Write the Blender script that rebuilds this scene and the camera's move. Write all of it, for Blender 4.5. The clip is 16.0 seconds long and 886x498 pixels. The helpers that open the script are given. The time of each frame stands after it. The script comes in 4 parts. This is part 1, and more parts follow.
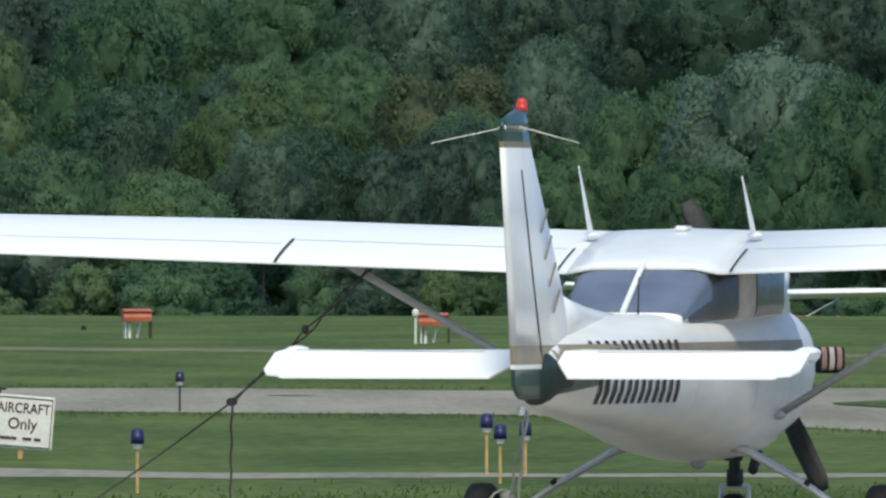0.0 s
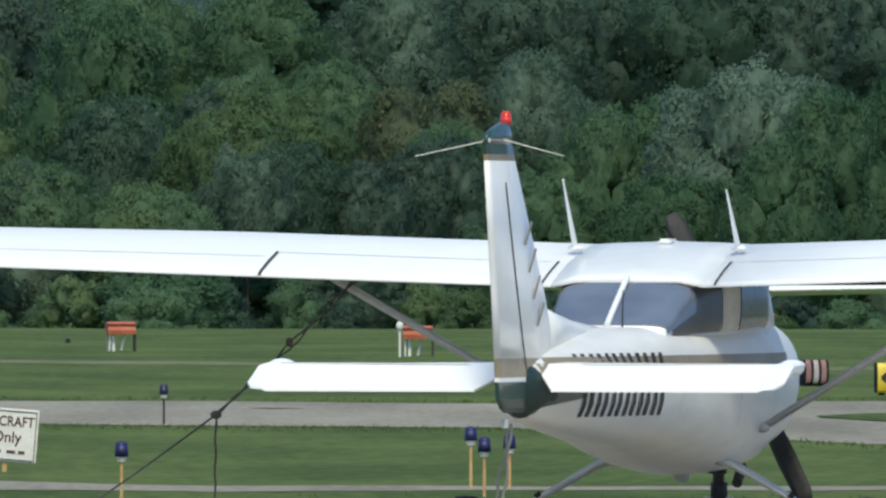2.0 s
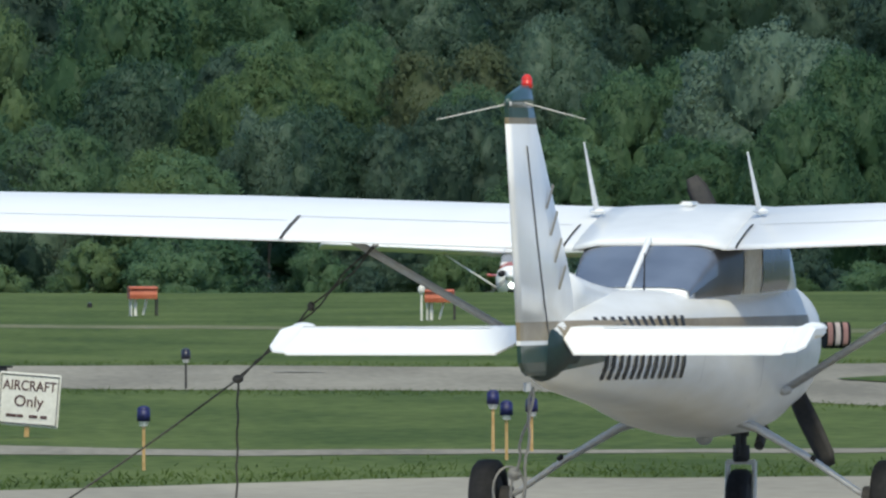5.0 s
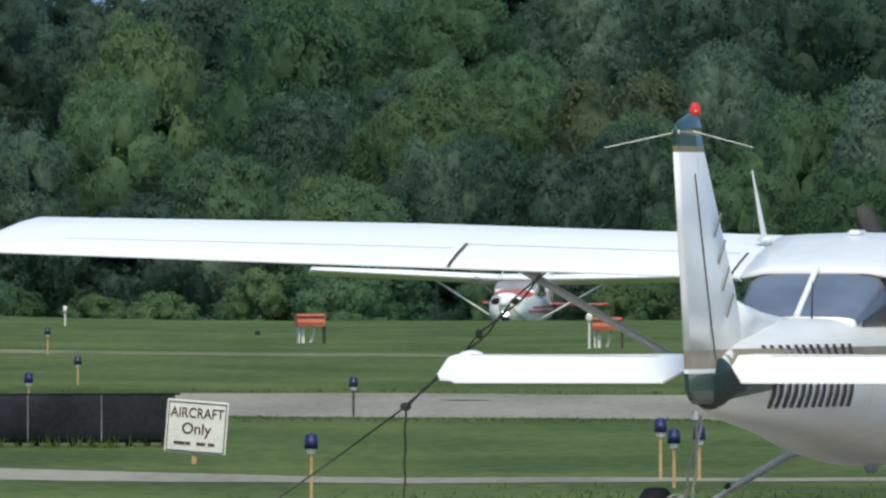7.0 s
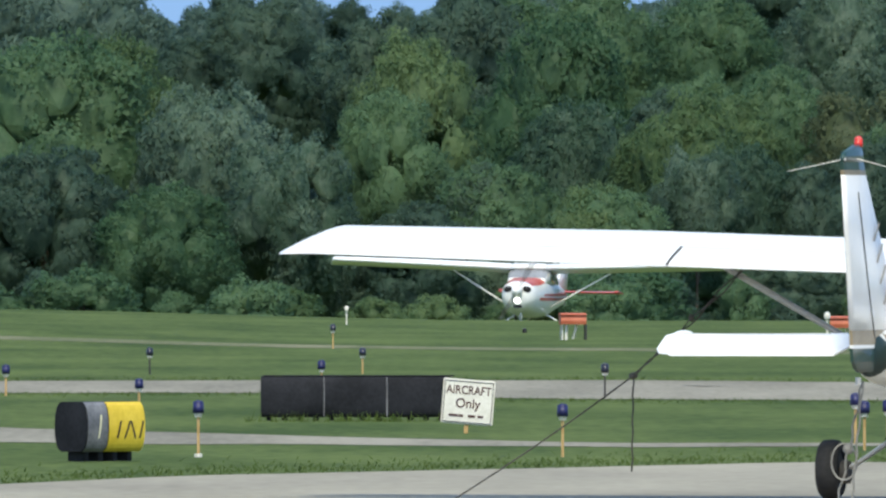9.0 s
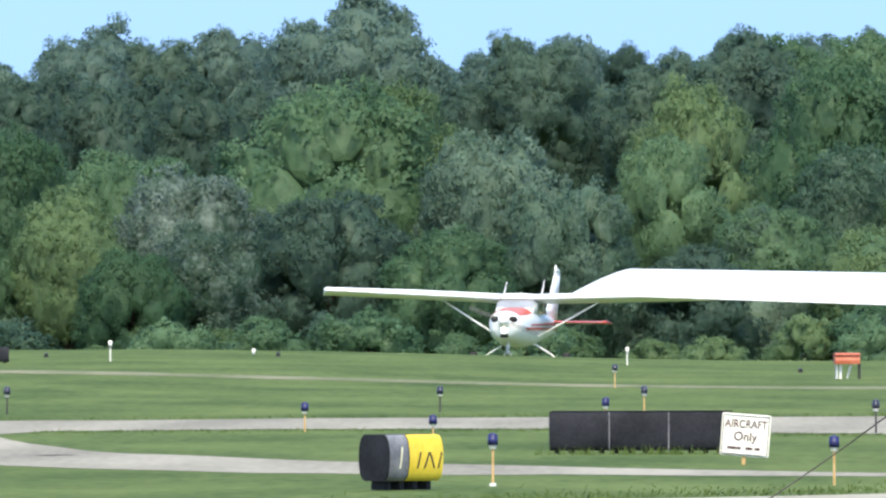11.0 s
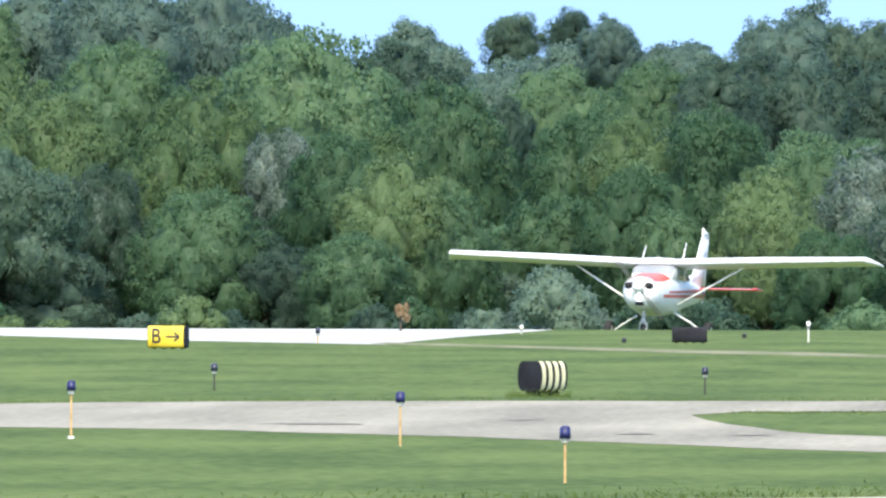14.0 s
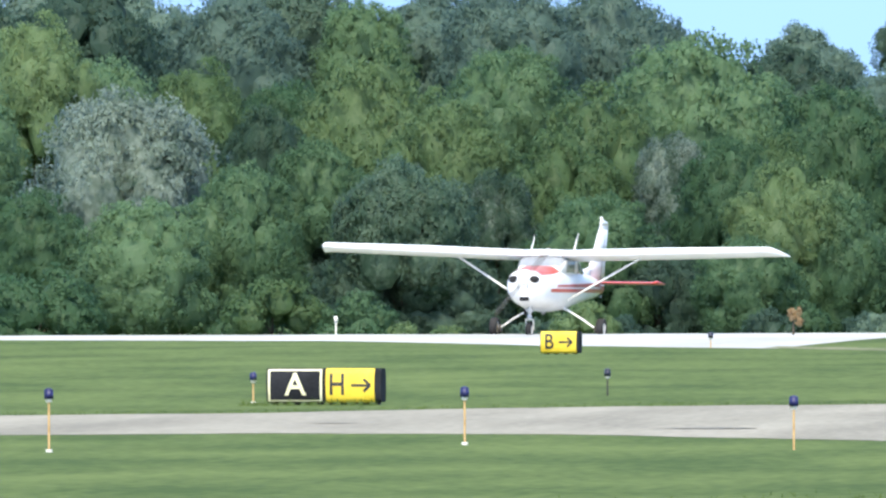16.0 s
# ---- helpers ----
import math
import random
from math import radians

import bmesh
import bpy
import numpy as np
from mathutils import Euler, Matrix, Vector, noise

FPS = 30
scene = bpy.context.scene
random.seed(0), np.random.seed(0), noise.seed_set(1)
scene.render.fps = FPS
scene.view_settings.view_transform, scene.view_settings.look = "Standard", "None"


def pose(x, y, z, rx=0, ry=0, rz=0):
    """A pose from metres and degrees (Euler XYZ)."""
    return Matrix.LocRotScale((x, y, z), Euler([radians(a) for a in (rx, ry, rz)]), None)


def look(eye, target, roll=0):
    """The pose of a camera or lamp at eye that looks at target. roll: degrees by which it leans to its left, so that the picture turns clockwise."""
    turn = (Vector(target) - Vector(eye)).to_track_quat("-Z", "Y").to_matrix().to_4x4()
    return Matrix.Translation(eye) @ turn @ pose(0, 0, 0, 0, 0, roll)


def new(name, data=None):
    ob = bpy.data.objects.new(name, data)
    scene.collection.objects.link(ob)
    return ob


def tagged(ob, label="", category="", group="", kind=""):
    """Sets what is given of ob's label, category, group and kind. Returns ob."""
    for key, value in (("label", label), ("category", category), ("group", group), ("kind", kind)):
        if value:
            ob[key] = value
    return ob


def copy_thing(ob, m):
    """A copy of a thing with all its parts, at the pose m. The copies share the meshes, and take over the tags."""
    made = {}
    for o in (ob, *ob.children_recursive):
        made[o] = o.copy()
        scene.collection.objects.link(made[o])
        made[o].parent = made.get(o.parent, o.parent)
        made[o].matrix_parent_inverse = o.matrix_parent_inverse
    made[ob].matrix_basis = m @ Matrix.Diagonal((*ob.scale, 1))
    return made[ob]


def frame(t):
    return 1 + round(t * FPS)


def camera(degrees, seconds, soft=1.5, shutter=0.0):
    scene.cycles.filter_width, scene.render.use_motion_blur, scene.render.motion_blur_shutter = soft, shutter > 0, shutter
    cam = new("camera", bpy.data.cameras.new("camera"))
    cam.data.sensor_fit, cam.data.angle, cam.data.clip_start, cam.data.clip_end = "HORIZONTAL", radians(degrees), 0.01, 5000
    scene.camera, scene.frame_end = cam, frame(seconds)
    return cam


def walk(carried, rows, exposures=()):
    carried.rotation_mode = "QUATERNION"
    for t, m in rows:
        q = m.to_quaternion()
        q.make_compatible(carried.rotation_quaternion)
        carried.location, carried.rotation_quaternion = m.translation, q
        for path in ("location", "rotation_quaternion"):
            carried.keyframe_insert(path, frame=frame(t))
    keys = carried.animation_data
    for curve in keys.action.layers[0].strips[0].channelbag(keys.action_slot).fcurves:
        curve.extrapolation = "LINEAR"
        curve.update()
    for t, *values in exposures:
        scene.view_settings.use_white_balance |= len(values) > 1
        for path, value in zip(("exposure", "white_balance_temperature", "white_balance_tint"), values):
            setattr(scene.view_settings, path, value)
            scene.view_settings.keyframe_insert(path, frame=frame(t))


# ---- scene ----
CAMERA_ROWS = [  # seconds, metres forward, turn to the right, tilt down, lean (degrees)
    (0.0, 36.0, 1.4298, 0.0840, 0.05),
    (0.5, 36.0, 1.5375, 0.0658, 0.12),
    (1.0, 36.0, 1.6271, 0.0275, 0.08),
    (1.5, 36.0, 1.5532, 0.0242, 0.11),
    (2.0, 36.0, 1.4832, 0.0404, 0.06),
    (2.5, 36.0, 1.3991, 0.0463, -0.06),
    (3.0, 36.0, 1.3917, 0.1108, 0.05),
    (3.2, 36.0, 1.4131, 0.1279, 0.12),
    (5.3, 36.0, 1.4102, 0.1639, -0.14),
    (5.5, 36.0, 1.3688, 0.1640, -0.07),
    (6.0, 36.0, 1.2003, 0.2121, 0.04),
    (6.5, 36.0, 0.9139, 0.1693, 0.11),
    (7.0, 36.0, 0.8433, 0.0684, -0.04),
    (7.5, 36.0, 0.7971, 0.0800, -0.16),
    (8.0, 36.0, 0.5680, 0.1450, -0.27),
    (8.2, 31.7, 0.3896, 0.1261, -0.20),
    (8.6, 22.0, 0.1337, 0.0859, -0.00),
    (9.0, 10.0, -0.0764, 0.0477, -0.00),
    (9.4, 2.0, -0.2387, 0.0191, -0.00),
    (10.3, 0.0, -0.5774, 0.0076, 0.00),
    (10.5, 0.0, -0.6604, -0.0172, -0.04),
    (11.0, 0.0, -1.0131, -0.0987, -0.13),
    (11.5, 0.0, -1.3588, -0.0903, -0.12),
    (12.0, 0.0, -1.5832, -0.0665, -0.01),
    (12.5, 0.0, -1.8230, -0.0938, -0.08),
    (13.0, 0.0, -2.0141, -0.0338, 0.01),
    (13.1, 0.0, -2.1238, -0.0267, -0.00),
    (13.2, 0.0, -2.2918, -0.0172, 0.06),
    (13.4, 0.0, -2.8400, -0.0306, 0.17),
    (13.5, 0.0, -3.0168, -0.0282, 0.23),
    (14.0, 0.0, -3.3743, -0.0325, 0.18),
    (14.5, 0.0, -3.4809, 0.0362, 0.13),
    (15.0, 0.0, -3.7118, 0.0221, 0.11),
    (15.5, 0.0, -4.1823, -0.0125, -0.05),
    (16.0, 0.0, -4.7002, -0.0495, -0.21),
]
LENS = math.degrees(2 * math.atan(784 / 30000))
EYE_HEIGHT = 1.95
cam = camera(LENS, 16.0, soft=2.45)


def aim(forward, turn, tilt, lean):
    eye = Vector((0, forward, EYE_HEIGHT))
    a, b = radians(turn), radians(tilt)
    return look(eye, eye + Vector((math.sin(a), math.cos(a), -math.tan(b))) * 50, lean)


walk(cam, [(t, aim(*r)) for t, *r in CAMERA_ROWS],
     exposures=[(0, 0.66, 6650, 0), (7.0, 0.66, 6650, 0), (8.2, 0.80, 6650, 0), (10.3, 1.48, 6700, 4), (12.0, 1.92, 6750, 6), (14.0, 1.95, 6750, 6), (16.0, 1.83, 6650, 5)])

# ---- light ----
SUN = Vector((0.0, -0.60, 0.80)).normalized()
world = bpy.data.worlds.new("sky")
scene.world = world
world.use_nodes = True
wn = world.node_tree.nodes
sky = wn.new("ShaderNodeTexSky")
sky.sky_type, sky.sun_disc = "NISHITA", False
sky.sun_elevation = math.asin(SUN.z)
sky.sun_rotation = math.atan2(SUN.x, SUN.y)
sky.air_density, sky.dust_density, sky.ozone_density = 1.0, 0.5, 1.8
# the clear air over the tree tops: the sky is read a little higher than the line of sight
sight, lift = wn.new("ShaderNodeTexCoord"), wn.new("ShaderNodeMapping")
lift.inputs["Location"].default_value = (0, 0, 0.5)
world.node_tree.links.new(sight.outputs["Generated"], lift.inputs[0])
world.node_tree.links.new(lift.outputs[0], sky.inputs[0])
world.node_tree.links.new(sky.outputs[0], wn["Background"].inputs[0])
wn["Background"].inputs[1].default_value = 0.15
lamp = bpy.data.lights.new("sun", "SUN")
lamp.energy, lamp.angle, lamp.color = 2.1, radians(12), (1.0, 0.91, 0.76)
sun = new("sun", lamp)
sun.matrix_world = look(SUN * 100, (0, 0, 0))


# ---- materials ----
def material(name, low, high, scale=2.0, rough=0.6, metal=0.0, fine=30.0, bump=0.0, random_mix=0.0, island=0.0,
             stretch=(1, 1, 1), coat=0.0, emit=0.0, tight=0.0, grain=0.5, gloss=0.5):
    """Two scales of noise between two colours, some gloss variation and a fine relief."""
    m = bpy.data.materials.new(name)
    m.use_nodes = True
    n, link = m.node_tree.nodes, m.node_tree.links.new
    b = n["Principled BSDF"]
    tex = n.new("ShaderNodeTexCoord")
    mapping = n.new("ShaderNodeMapping")
    mapping.inputs["Scale"].default_value = stretch
    link(tex.outputs["Object"], mapping.inputs[0])
    big, small = n.new("ShaderNodeTexNoise"), n.new("ShaderNodeTexNoise")
    big.inputs["Scale"].default_value, small.inputs["Scale"].default_value = scale, fine
    big.inputs["Detail"].default_value, small.inputs["Detail"].default_value = 5, 3
    for t in (big, small):
        link(mapping.outputs[0], t.inputs["Vector"])
    add = n.new("ShaderNodeMath")
    add.operation = "MULTIPLY_ADD"
    link(small.outputs[0], add.inputs[0])
    add.inputs[1].default_value = grain
    link(big.outputs[0], add.inputs[2])
    even = n.new("ShaderNodeMath")
    even.operation = "MULTIPLY"
    link(add.outputs[0], even.inputs[0])
    even.inputs[1].default_value = 1.5 / (1 + grain)
    value = even.outputs[0]
    for amount, node, out in ((random_mix, "ShaderNodeObjectInfo", "Random"), (island, "ShaderNodeNewGeometry", "Random Per Island")):
        if amount:
            src = n.new(node)
            mix = n.new("ShaderNodeMath")
            mix.operation = "MULTIPLY_ADD"
            link(src.outputs[out], mix.inputs[0])
            mix.inputs[1].default_value = amount
            link(value, mix.inputs[2])
            value = mix.outputs[0]
    ramp = n.new("ShaderNodeValToRGB")
    extra = random_mix + island
    ramp.color_ramp.elements[0].position = min(0.9, 0.58 + extra * 0.1 + tight)
    ramp.color_ramp.elements[1].position = min(1.0, 0.93 + extra * 0.5 - tight)
    scale_down = n.new("ShaderNodeMath")
    scale_down.operation = "DIVIDE"
    link(value, scale_down.inputs[0])
    scale_down.inputs[1].default_value = 1 + extra * 0.5
    link(scale_down.outputs[0], ramp.inputs[0])
    ramp.color_ramp.elements[0].color, ramp.color_ramp.elements[1].color = (*low, 1), (*high, 1)
    link(ramp.outputs[0], b.inputs["Base Color"])
    b.inputs["Roughness"].default_value, b.inputs["Metallic"].default_value = rough, metal
    b.inputs["Coat Weight"].default_value, b.inputs["Specular IOR Level"].default_value = coat, gloss
    if bump:
        bm = n.new("ShaderNodeBump")
        bm.inputs["Strength"].default_value, bm.inputs["Distance"].default_value = bump, 0.02
        link(small.outputs[0], bm.inputs["Height"])
        link(bm.outputs[0], b.inputs["Normal"])
    if emit:
        b.inputs["Emission Color"].default_value, b.inputs["Emission Strength"].default_value = (1, 0.97, 0.9, 1), emit
    return m


def leaf_material(name, low, high, scale=4.5, tight=0.05):
    """Leaves: tone changes from bough to bough, spray to spray and tree to tree; crowns are one unit wide."""
    m = material(name, low, high, scale=scale, rough=0.55, fine=30, random_mix=0.5, island=0.05, tight=tight, grain=0.8)
    n, link = m.node_tree.nodes, m.node_tree.links.new
    b = n["Principled BSDF"]
    b.inputs["Specular IOR Level"].default_value = 0.25
    glow = n.new("ShaderNodeBsdfTranslucent")
    mix = n.new("ShaderNodeMixShader")
    mix.inputs[0].default_value = 0.6
    link(b.inputs["Base Color"].links[0].from_socket, glow.inputs[0])
    link(b.outputs[0], mix.inputs[1])
    link(glow.outputs[0], mix.inputs[2])
    link(mix.outputs[0], n["Material Output"].inputs[0])
    return m


GRASS = material("grass", (0.045, 0.074, 0.018), (0.108, 0.142, 0.042), scale=0.33, rough=0.95, fine=5, stretch=(1, 0.3, 1), tight=0.02, grain=0.9, gloss=0.12)
ASPHALT = material("worn_asphalt", (0.185, 0.170, 0.135), (0.31, 0.285, 0.228), scale=0.5, rough=0.9, fine=9.0, bump=0.3, stretch=(1, 0.08, 1), gloss=0.2)
RUNWAY = material("pale_runway", (0.34, 0.33, 0.305), (0.48, 0.47, 0.44), scale=0.2, rough=0.85, fine=2.0, stretch=(1, 0.15, 1))
PATH = material("grassy_gravel", (0.11, 0.128, 0.06), (0.21, 0.205, 0.13), scale=0.5, rough=0.9, fine=9, stretch=(1, 0.08, 1), gloss=0.1)
CONCRETE = material("apron_concrete", (0.235, 0.210, 0.160), (0.355, 0.32, 0.245), scale=0.3, rough=0.85, fine=6.0, bump=0.2, stretch=(1, 0.3, 1))
WHITE = material("white_paint", (0.76, 0.76, 0.75), (0.85, 0.85, 0.84), scale=0.9, rough=0.32, fine=7, coat=0.3)
WING_WHITE = material("white_wing_paint", (0.87, 0.87, 0.865), (0.91, 0.91, 0.905), scale=0.6, rough=0.4, fine=5, coat=0.2)
# white door post: the shade on it is put into this beige
SHADED_WHITE = material("shaded_white_paint", (0.50, 0.47, 0.41), (0.68, 0.65, 0.58), scale=2.5, rough=0.5)
HULL = material("weathered_white_hull", (0.73, 0.715, 0.68), (0.85, 0.845, 0.835), scale=1.1, rough=0.38, fine=6, coat=0.2, stretch=(1, 0.5, 1.6))
TAN = material("tan_stripe", (0.23, 0.18, 0.11), (0.32, 0.26, 0.17), rough=0.4)
# green darkened nearly to black: shade of the rudder gap, held in the colour
GAP_GREEN = material("shaded_gap_green", (0.006, 0.017, 0.016), (0.014, 0.036, 0.033), rough=0.5)
GREEN = material("dark_green_paint", (0.008, 0.035, 0.03), (0.018, 0.06, 0.05), rough=0.3, coat=0.4)
DARK = material("black_rubber", (0.012, 0.012, 0.013), (0.03, 0.03, 0.032), rough=0.8, gloss=0.2)
SEAM = material("seam_shadow", (0.03, 0.03, 0.03), (0.06, 0.055, 0.05), rough=0.8)
LETTER = material("black_lettering", (0.015, 0.016, 0.018), (0.03, 0.03, 0.034), rough=0.5)
STEEL = material("grey_strut_paint", (0.42, 0.42, 0.41), (0.58, 0.58, 0.57), rough=0.4, metal=0.1)
RED = material("red_stripe", (0.42, 0.045, 0.03), (0.55, 0.09, 0.06), rough=0.35, coat=0.3)
BEACON = material("red_beacon_glass", (0.5, 0.02, 0.015), (0.7, 0.05, 0.03), rough=0.15)
GLASS = material("tinted_window", (0.07, 0.085, 0.125), (0.13, 0.155, 0.21), scale=1.2, rough=0.22, fine=3, coat=0.15)
# opaque quarter panes: the shadowed cabin behind them is painted into the colour
DIM_CABIN = material("dim_cabin_window", (0.035, 0.038, 0.05), (0.075, 0.08, 0.10), scale=1.5, rough=0.3, fine=3)
CLEAR = material("windshield", (0.2, 0.21, 0.22), (0.3, 0.31, 0.33), scale=1.2, rough=0.08, coat=0.5)
BLUR = material("spinning_blade", (0.05, 0.05, 0.05), (0.09, 0.09, 0.09), rough=0.6)
BLUR.node_tree.nodes["Principled BSDF"].inputs["Alpha"].default_value = 0.22
LAMP = material("landing_light", (0.9, 0.9, 0.88), (0.95, 0.95, 0.93), rough=0.2, emit=3.0)
ROPE = material("tie_down_rope", (0.045, 0.042, 0.038), (0.10, 0.095, 0.085), fine=60, rough=0.9)
PALE_ROPE = material("pale_rope", (0.2, 0.19, 0.17), (0.32, 0.31, 0.28), fine=60, rough=0.9)
BLUE = material("cobalt_lamp_glass", (0.007, 0.008, 0.05), (0.016, 0.02, 0.12), rough=0.5)
BLACKISH = material("dark_lamp_glass", (0.012, 0.014, 0.03), (0.03, 0.032, 0.06), rough=0.3)
STAKE = material("orange_stake", (0.42, 0.26, 0.10), (0.58, 0.39, 0.18), scale=6, rough=0.7)
PALE = material("weathered_white", (0.6, 0.58, 0.52), (0.75, 0.73, 0.67), rough=0.6)
YELLOW = material("yellow_sign_face", (0.62, 0.44, 0.03), (0.78, 0.58, 0.06), scale=3, rough=0.4)
BLACK = material("black_sign_face", (0.011, 0.012, 0.015), (0.024, 0.025, 0.031), scale=3, rough=0.75, gloss=0.15)
ORANGE = material("faded_orange_paint", (0.42, 0.10, 0.05), (0.56, 0.17, 0.09), rough=0.6)
BARK = material("bark", (0.05, 0.04, 0.03), (0.11, 0.09, 0.07), rough=0.9, bump=0.5)
BLADES = leaf_material("grass_blades", (0.075, 0.125, 0.025), (0.15, 0.205, 0.055))
LEAF = leaf_material("green_leaves", (0.068, 0.142, 0.072), (0.158, 0.262, 0.140))
LEAF_DARK = leaf_material("dark_leaves", (0.060, 0.112, 0.082), (0.122, 0.196, 0.140))
LEAF_OLIVE = leaf_material("olive_leaves", (0.092, 0.162, 0.072), (0.186, 0.276, 0.132))
LEAF_SILVER = leaf_material("silvery_leaves", (0.056, 0.108, 0.070), (0.320, 0.400, 0.350), tight=0.08)
LEAF_PALE = leaf_material("greyish_leaves", (0.074, 0.140, 0.092), (0.210, 0.300, 0.222), tight=0.07)
LEAF_RUSSET = leaf_material("brownish_leaves", (0.094, 0.132, 0.070), (0.162, 0.200, 0.110))
# far wood: the air's haze is mixed into this paler, bluer leaf colour
LEAF_HAZE = leaf_material("haze_tinted_leaves", (0.108, 0.180, 0.150), (0.170, 0.258, 0.205))
LEAF_DRY = leaf_material("dry_leaves", (0.36, 0.26, 0.15), (0.55, 0.43, 0.28))


# ---- building ----
def part(name, bm, mat, parent=None, label="", smooth=False):
    me = bpy.data.meshes.new(name)
    bmesh.ops.recalc_face_normals(bm, faces=bm.faces[:])
    bm.to_mesh(me)
    bm.free()
    me.materials.append(mat)
    if smooth:
        for p in me.polygons:
            p.use_smooth = True
    ob = new(name, me)
    if parent:
        ob.parent = parent
    return tagged(ob, label) if label else ob


def raw(name, verts, faces, mat, parent=None, label=""):
    me = bpy.data.meshes.new(name)
    me.from_pydata(verts, [], faces)
    me.materials.append(mat)
    ob = new(name, me)
    if parent:
        ob.parent = parent
    return tagged(ob, label) if label else ob


def box(bm, lo, hi, bevel=0.0):
    vs = bmesh.ops.create_cube(bm, size=1)["verts"]
    for v in vs:
        v.co = Vector([lo[i] + (hi[i] - lo[i]) * (v.co[i] + 0.5) for i in range(3)])
    if bevel:
        es = list({e for v in vs for e in v.link_edges})
        bmesh.ops.bevel(bm, geom=es, offset=bevel, segments=2, affect="EDGES")
    return bm


def rod(bm, a, b, r1, r2=None, sides=10):
    a, b = Vector(a), Vector(b)
    m = Matrix.Translation((a + b) / 2) @ (b - a).to_track_quat("Z", "Y").to_matrix().to_4x4()
    bmesh.ops.create_cone(bm, cap_ends=True, segments=sides, radius1=r1, radius2=r1 if r2 is None else r2, depth=(b - a).length, matrix=m)
    return bm


def ball(bm, c, r, sx=1, sy=1, sz=1):
    bmesh.ops.create_uvsphere(bm, u_segments=18, v_segments=12, radius=r, matrix=Matrix.Translation(c) @ Matrix.Diagonal((sx, sy, sz, 1)))
    return bm


def rings(bm, loops, cap=True):
    """Skin a row of closed loops with the same number of points."""
    rows = [[bm.verts.new(p) for p in loop] for loop in loops]
    n = len(rows[0])
    for a, b in zip(rows, rows[1:]):
        for i in range(n):
            bm.faces.new((a[i], a[(i + 1) % n], b[(i + 1) % n], b[i]))
    if cap:
        bm.faces.new(rows[0])
        bm.faces.new(rows[-1])
    return bm


def smoothstep(a, b, v):
    u = min(1, max(0, (v - a) / (b - a)))
    return u * u * (3 - 2 * u)


def between(table, x):
    xs, ys = zip(*table)
    return float(np.interp(x, xs, ys))


# ---- ground ----
def height(x, y):
    """The field swells gently to the runway's shoulder and drops behind it."""
    crest = 0.3 * (1 - smoothstep(-14, 2, x))
    return crest * smoothstep(220, 360, y) - smoothstep(396, 450, y) * (2.2 + crest)


def spread(stops):
    out = []
    for (a, b, step) in stops:
        out += list(np.arange(a, b, step))
    return out + [stops[-1][1]]


def make_ground():
    xs = spread([(-2500, -100, 200), (-100, -60, 8), (-60, 40, 2), (40, 100, 10), (100, 2500, 200)])
    ys = spread([(-200, 100, 50), (100, 460, 4), (460, 700, 40), (700, 4000, 300)])
    verts = [(x, y, height(x, y)) for y in ys for x in xs]
    w = len(xs)
    faces = [(j * w + i, j * w + i + 1, (j + 1) * w + i + 1, (j + 1) * w + i) for j in range(len(ys) - 1) for i in range(w - 1)]
    tagged(raw("ground", verts, faces, GRASS), "mown green airfield grass, slightly uneven", "grass", kind="structure")


def strip(name, near, far, x0, x1, mat, label, category, lift=0.005, rows=8, step=0.5):
    xs = list(np.arange(x0, x1, step)) + [x1]
    verts, faces = [], []
    for x in xs:
        a, b = between(near, x), between(far, x)
        a += 0.8 * noise.noise((x * 0.9, 3.1, 0))
        b += 0.8 * noise.noise((x * 0.9, 9.7, 0))
        for k in range(rows + 1):
            y = a + (b - a) * k / rows
            verts.append((x, y, height(x, y) + lift))
    w = rows + 1
    for i in range(len(xs) - 1):
        faces += [(i * w + k, (i + 1) * w + k, (i + 1) * w + k + 1, i * w + k + 1) for k in range(rows)]
    return tagged(raw(name, verts, faces, mat), label, category, kind="structure")


make_ground()
TAXI_FAR = [(-70, 208), (-24, 218), (-20.5, 221), (-18.6, 226), (-16.5, 229), (-13, 231), (-8, 233), (-4.9, 236), (2, 237), (5.6, 234), (9.7, 237), (40, 240)]
TAXI_NEAR = [(-70, 186), (-21.2, 193), (-18, 194.5), (-14.3, 192), (-11.2, 186), (-8.4, 179), (-6.6, 173.3), (-4.1, 168.6), (-0.9, 167), (1.5, 165.6), (3.7, 166.2), (9, 166.6)]
UPPER_NEAR = [(-9.4, 212), (-8.9, 217), (-5.4, 219), (-1.25, 219), (0.35, 212), (5, 209), (6.5, 204), (7.5, 199), (8.2, 195), (14, 190), (40, 188)]
LOWER_FAR = [(-9.4, 212), (-8.7, 203), (-7.2, 190), (-4.4, 180.5), (-1, 172.8), (1.4, 168.6), (3.7, 168.6), (9, 168.2)]
strip("taxiway", TAXI_NEAR, TAXI_FAR, -70, -9.4, ASPHALT, "worn grey asphalt taxiway", "taxiway")
strip("taxiway", UPPER_NEAR, TAXI_FAR, -9.4, 40, ASPHALT, "worn grey asphalt taxiway", "taxiway")
strip("taxiway", TAXI_NEAR, LOWER_FAR, -9.4, 9, ASPHALT, "narrow worn grey asphalt taxiway branch", "taxiway")
strip("grass_island", [(8.8, 218.5), (9.2, 214.5), (40, 212)], [(8.8, 219.5), (9.6, 223), (40, 226)], 8.8, 40, GRASS, "grass island between two taxiway branches", "grass", lift=0.016)
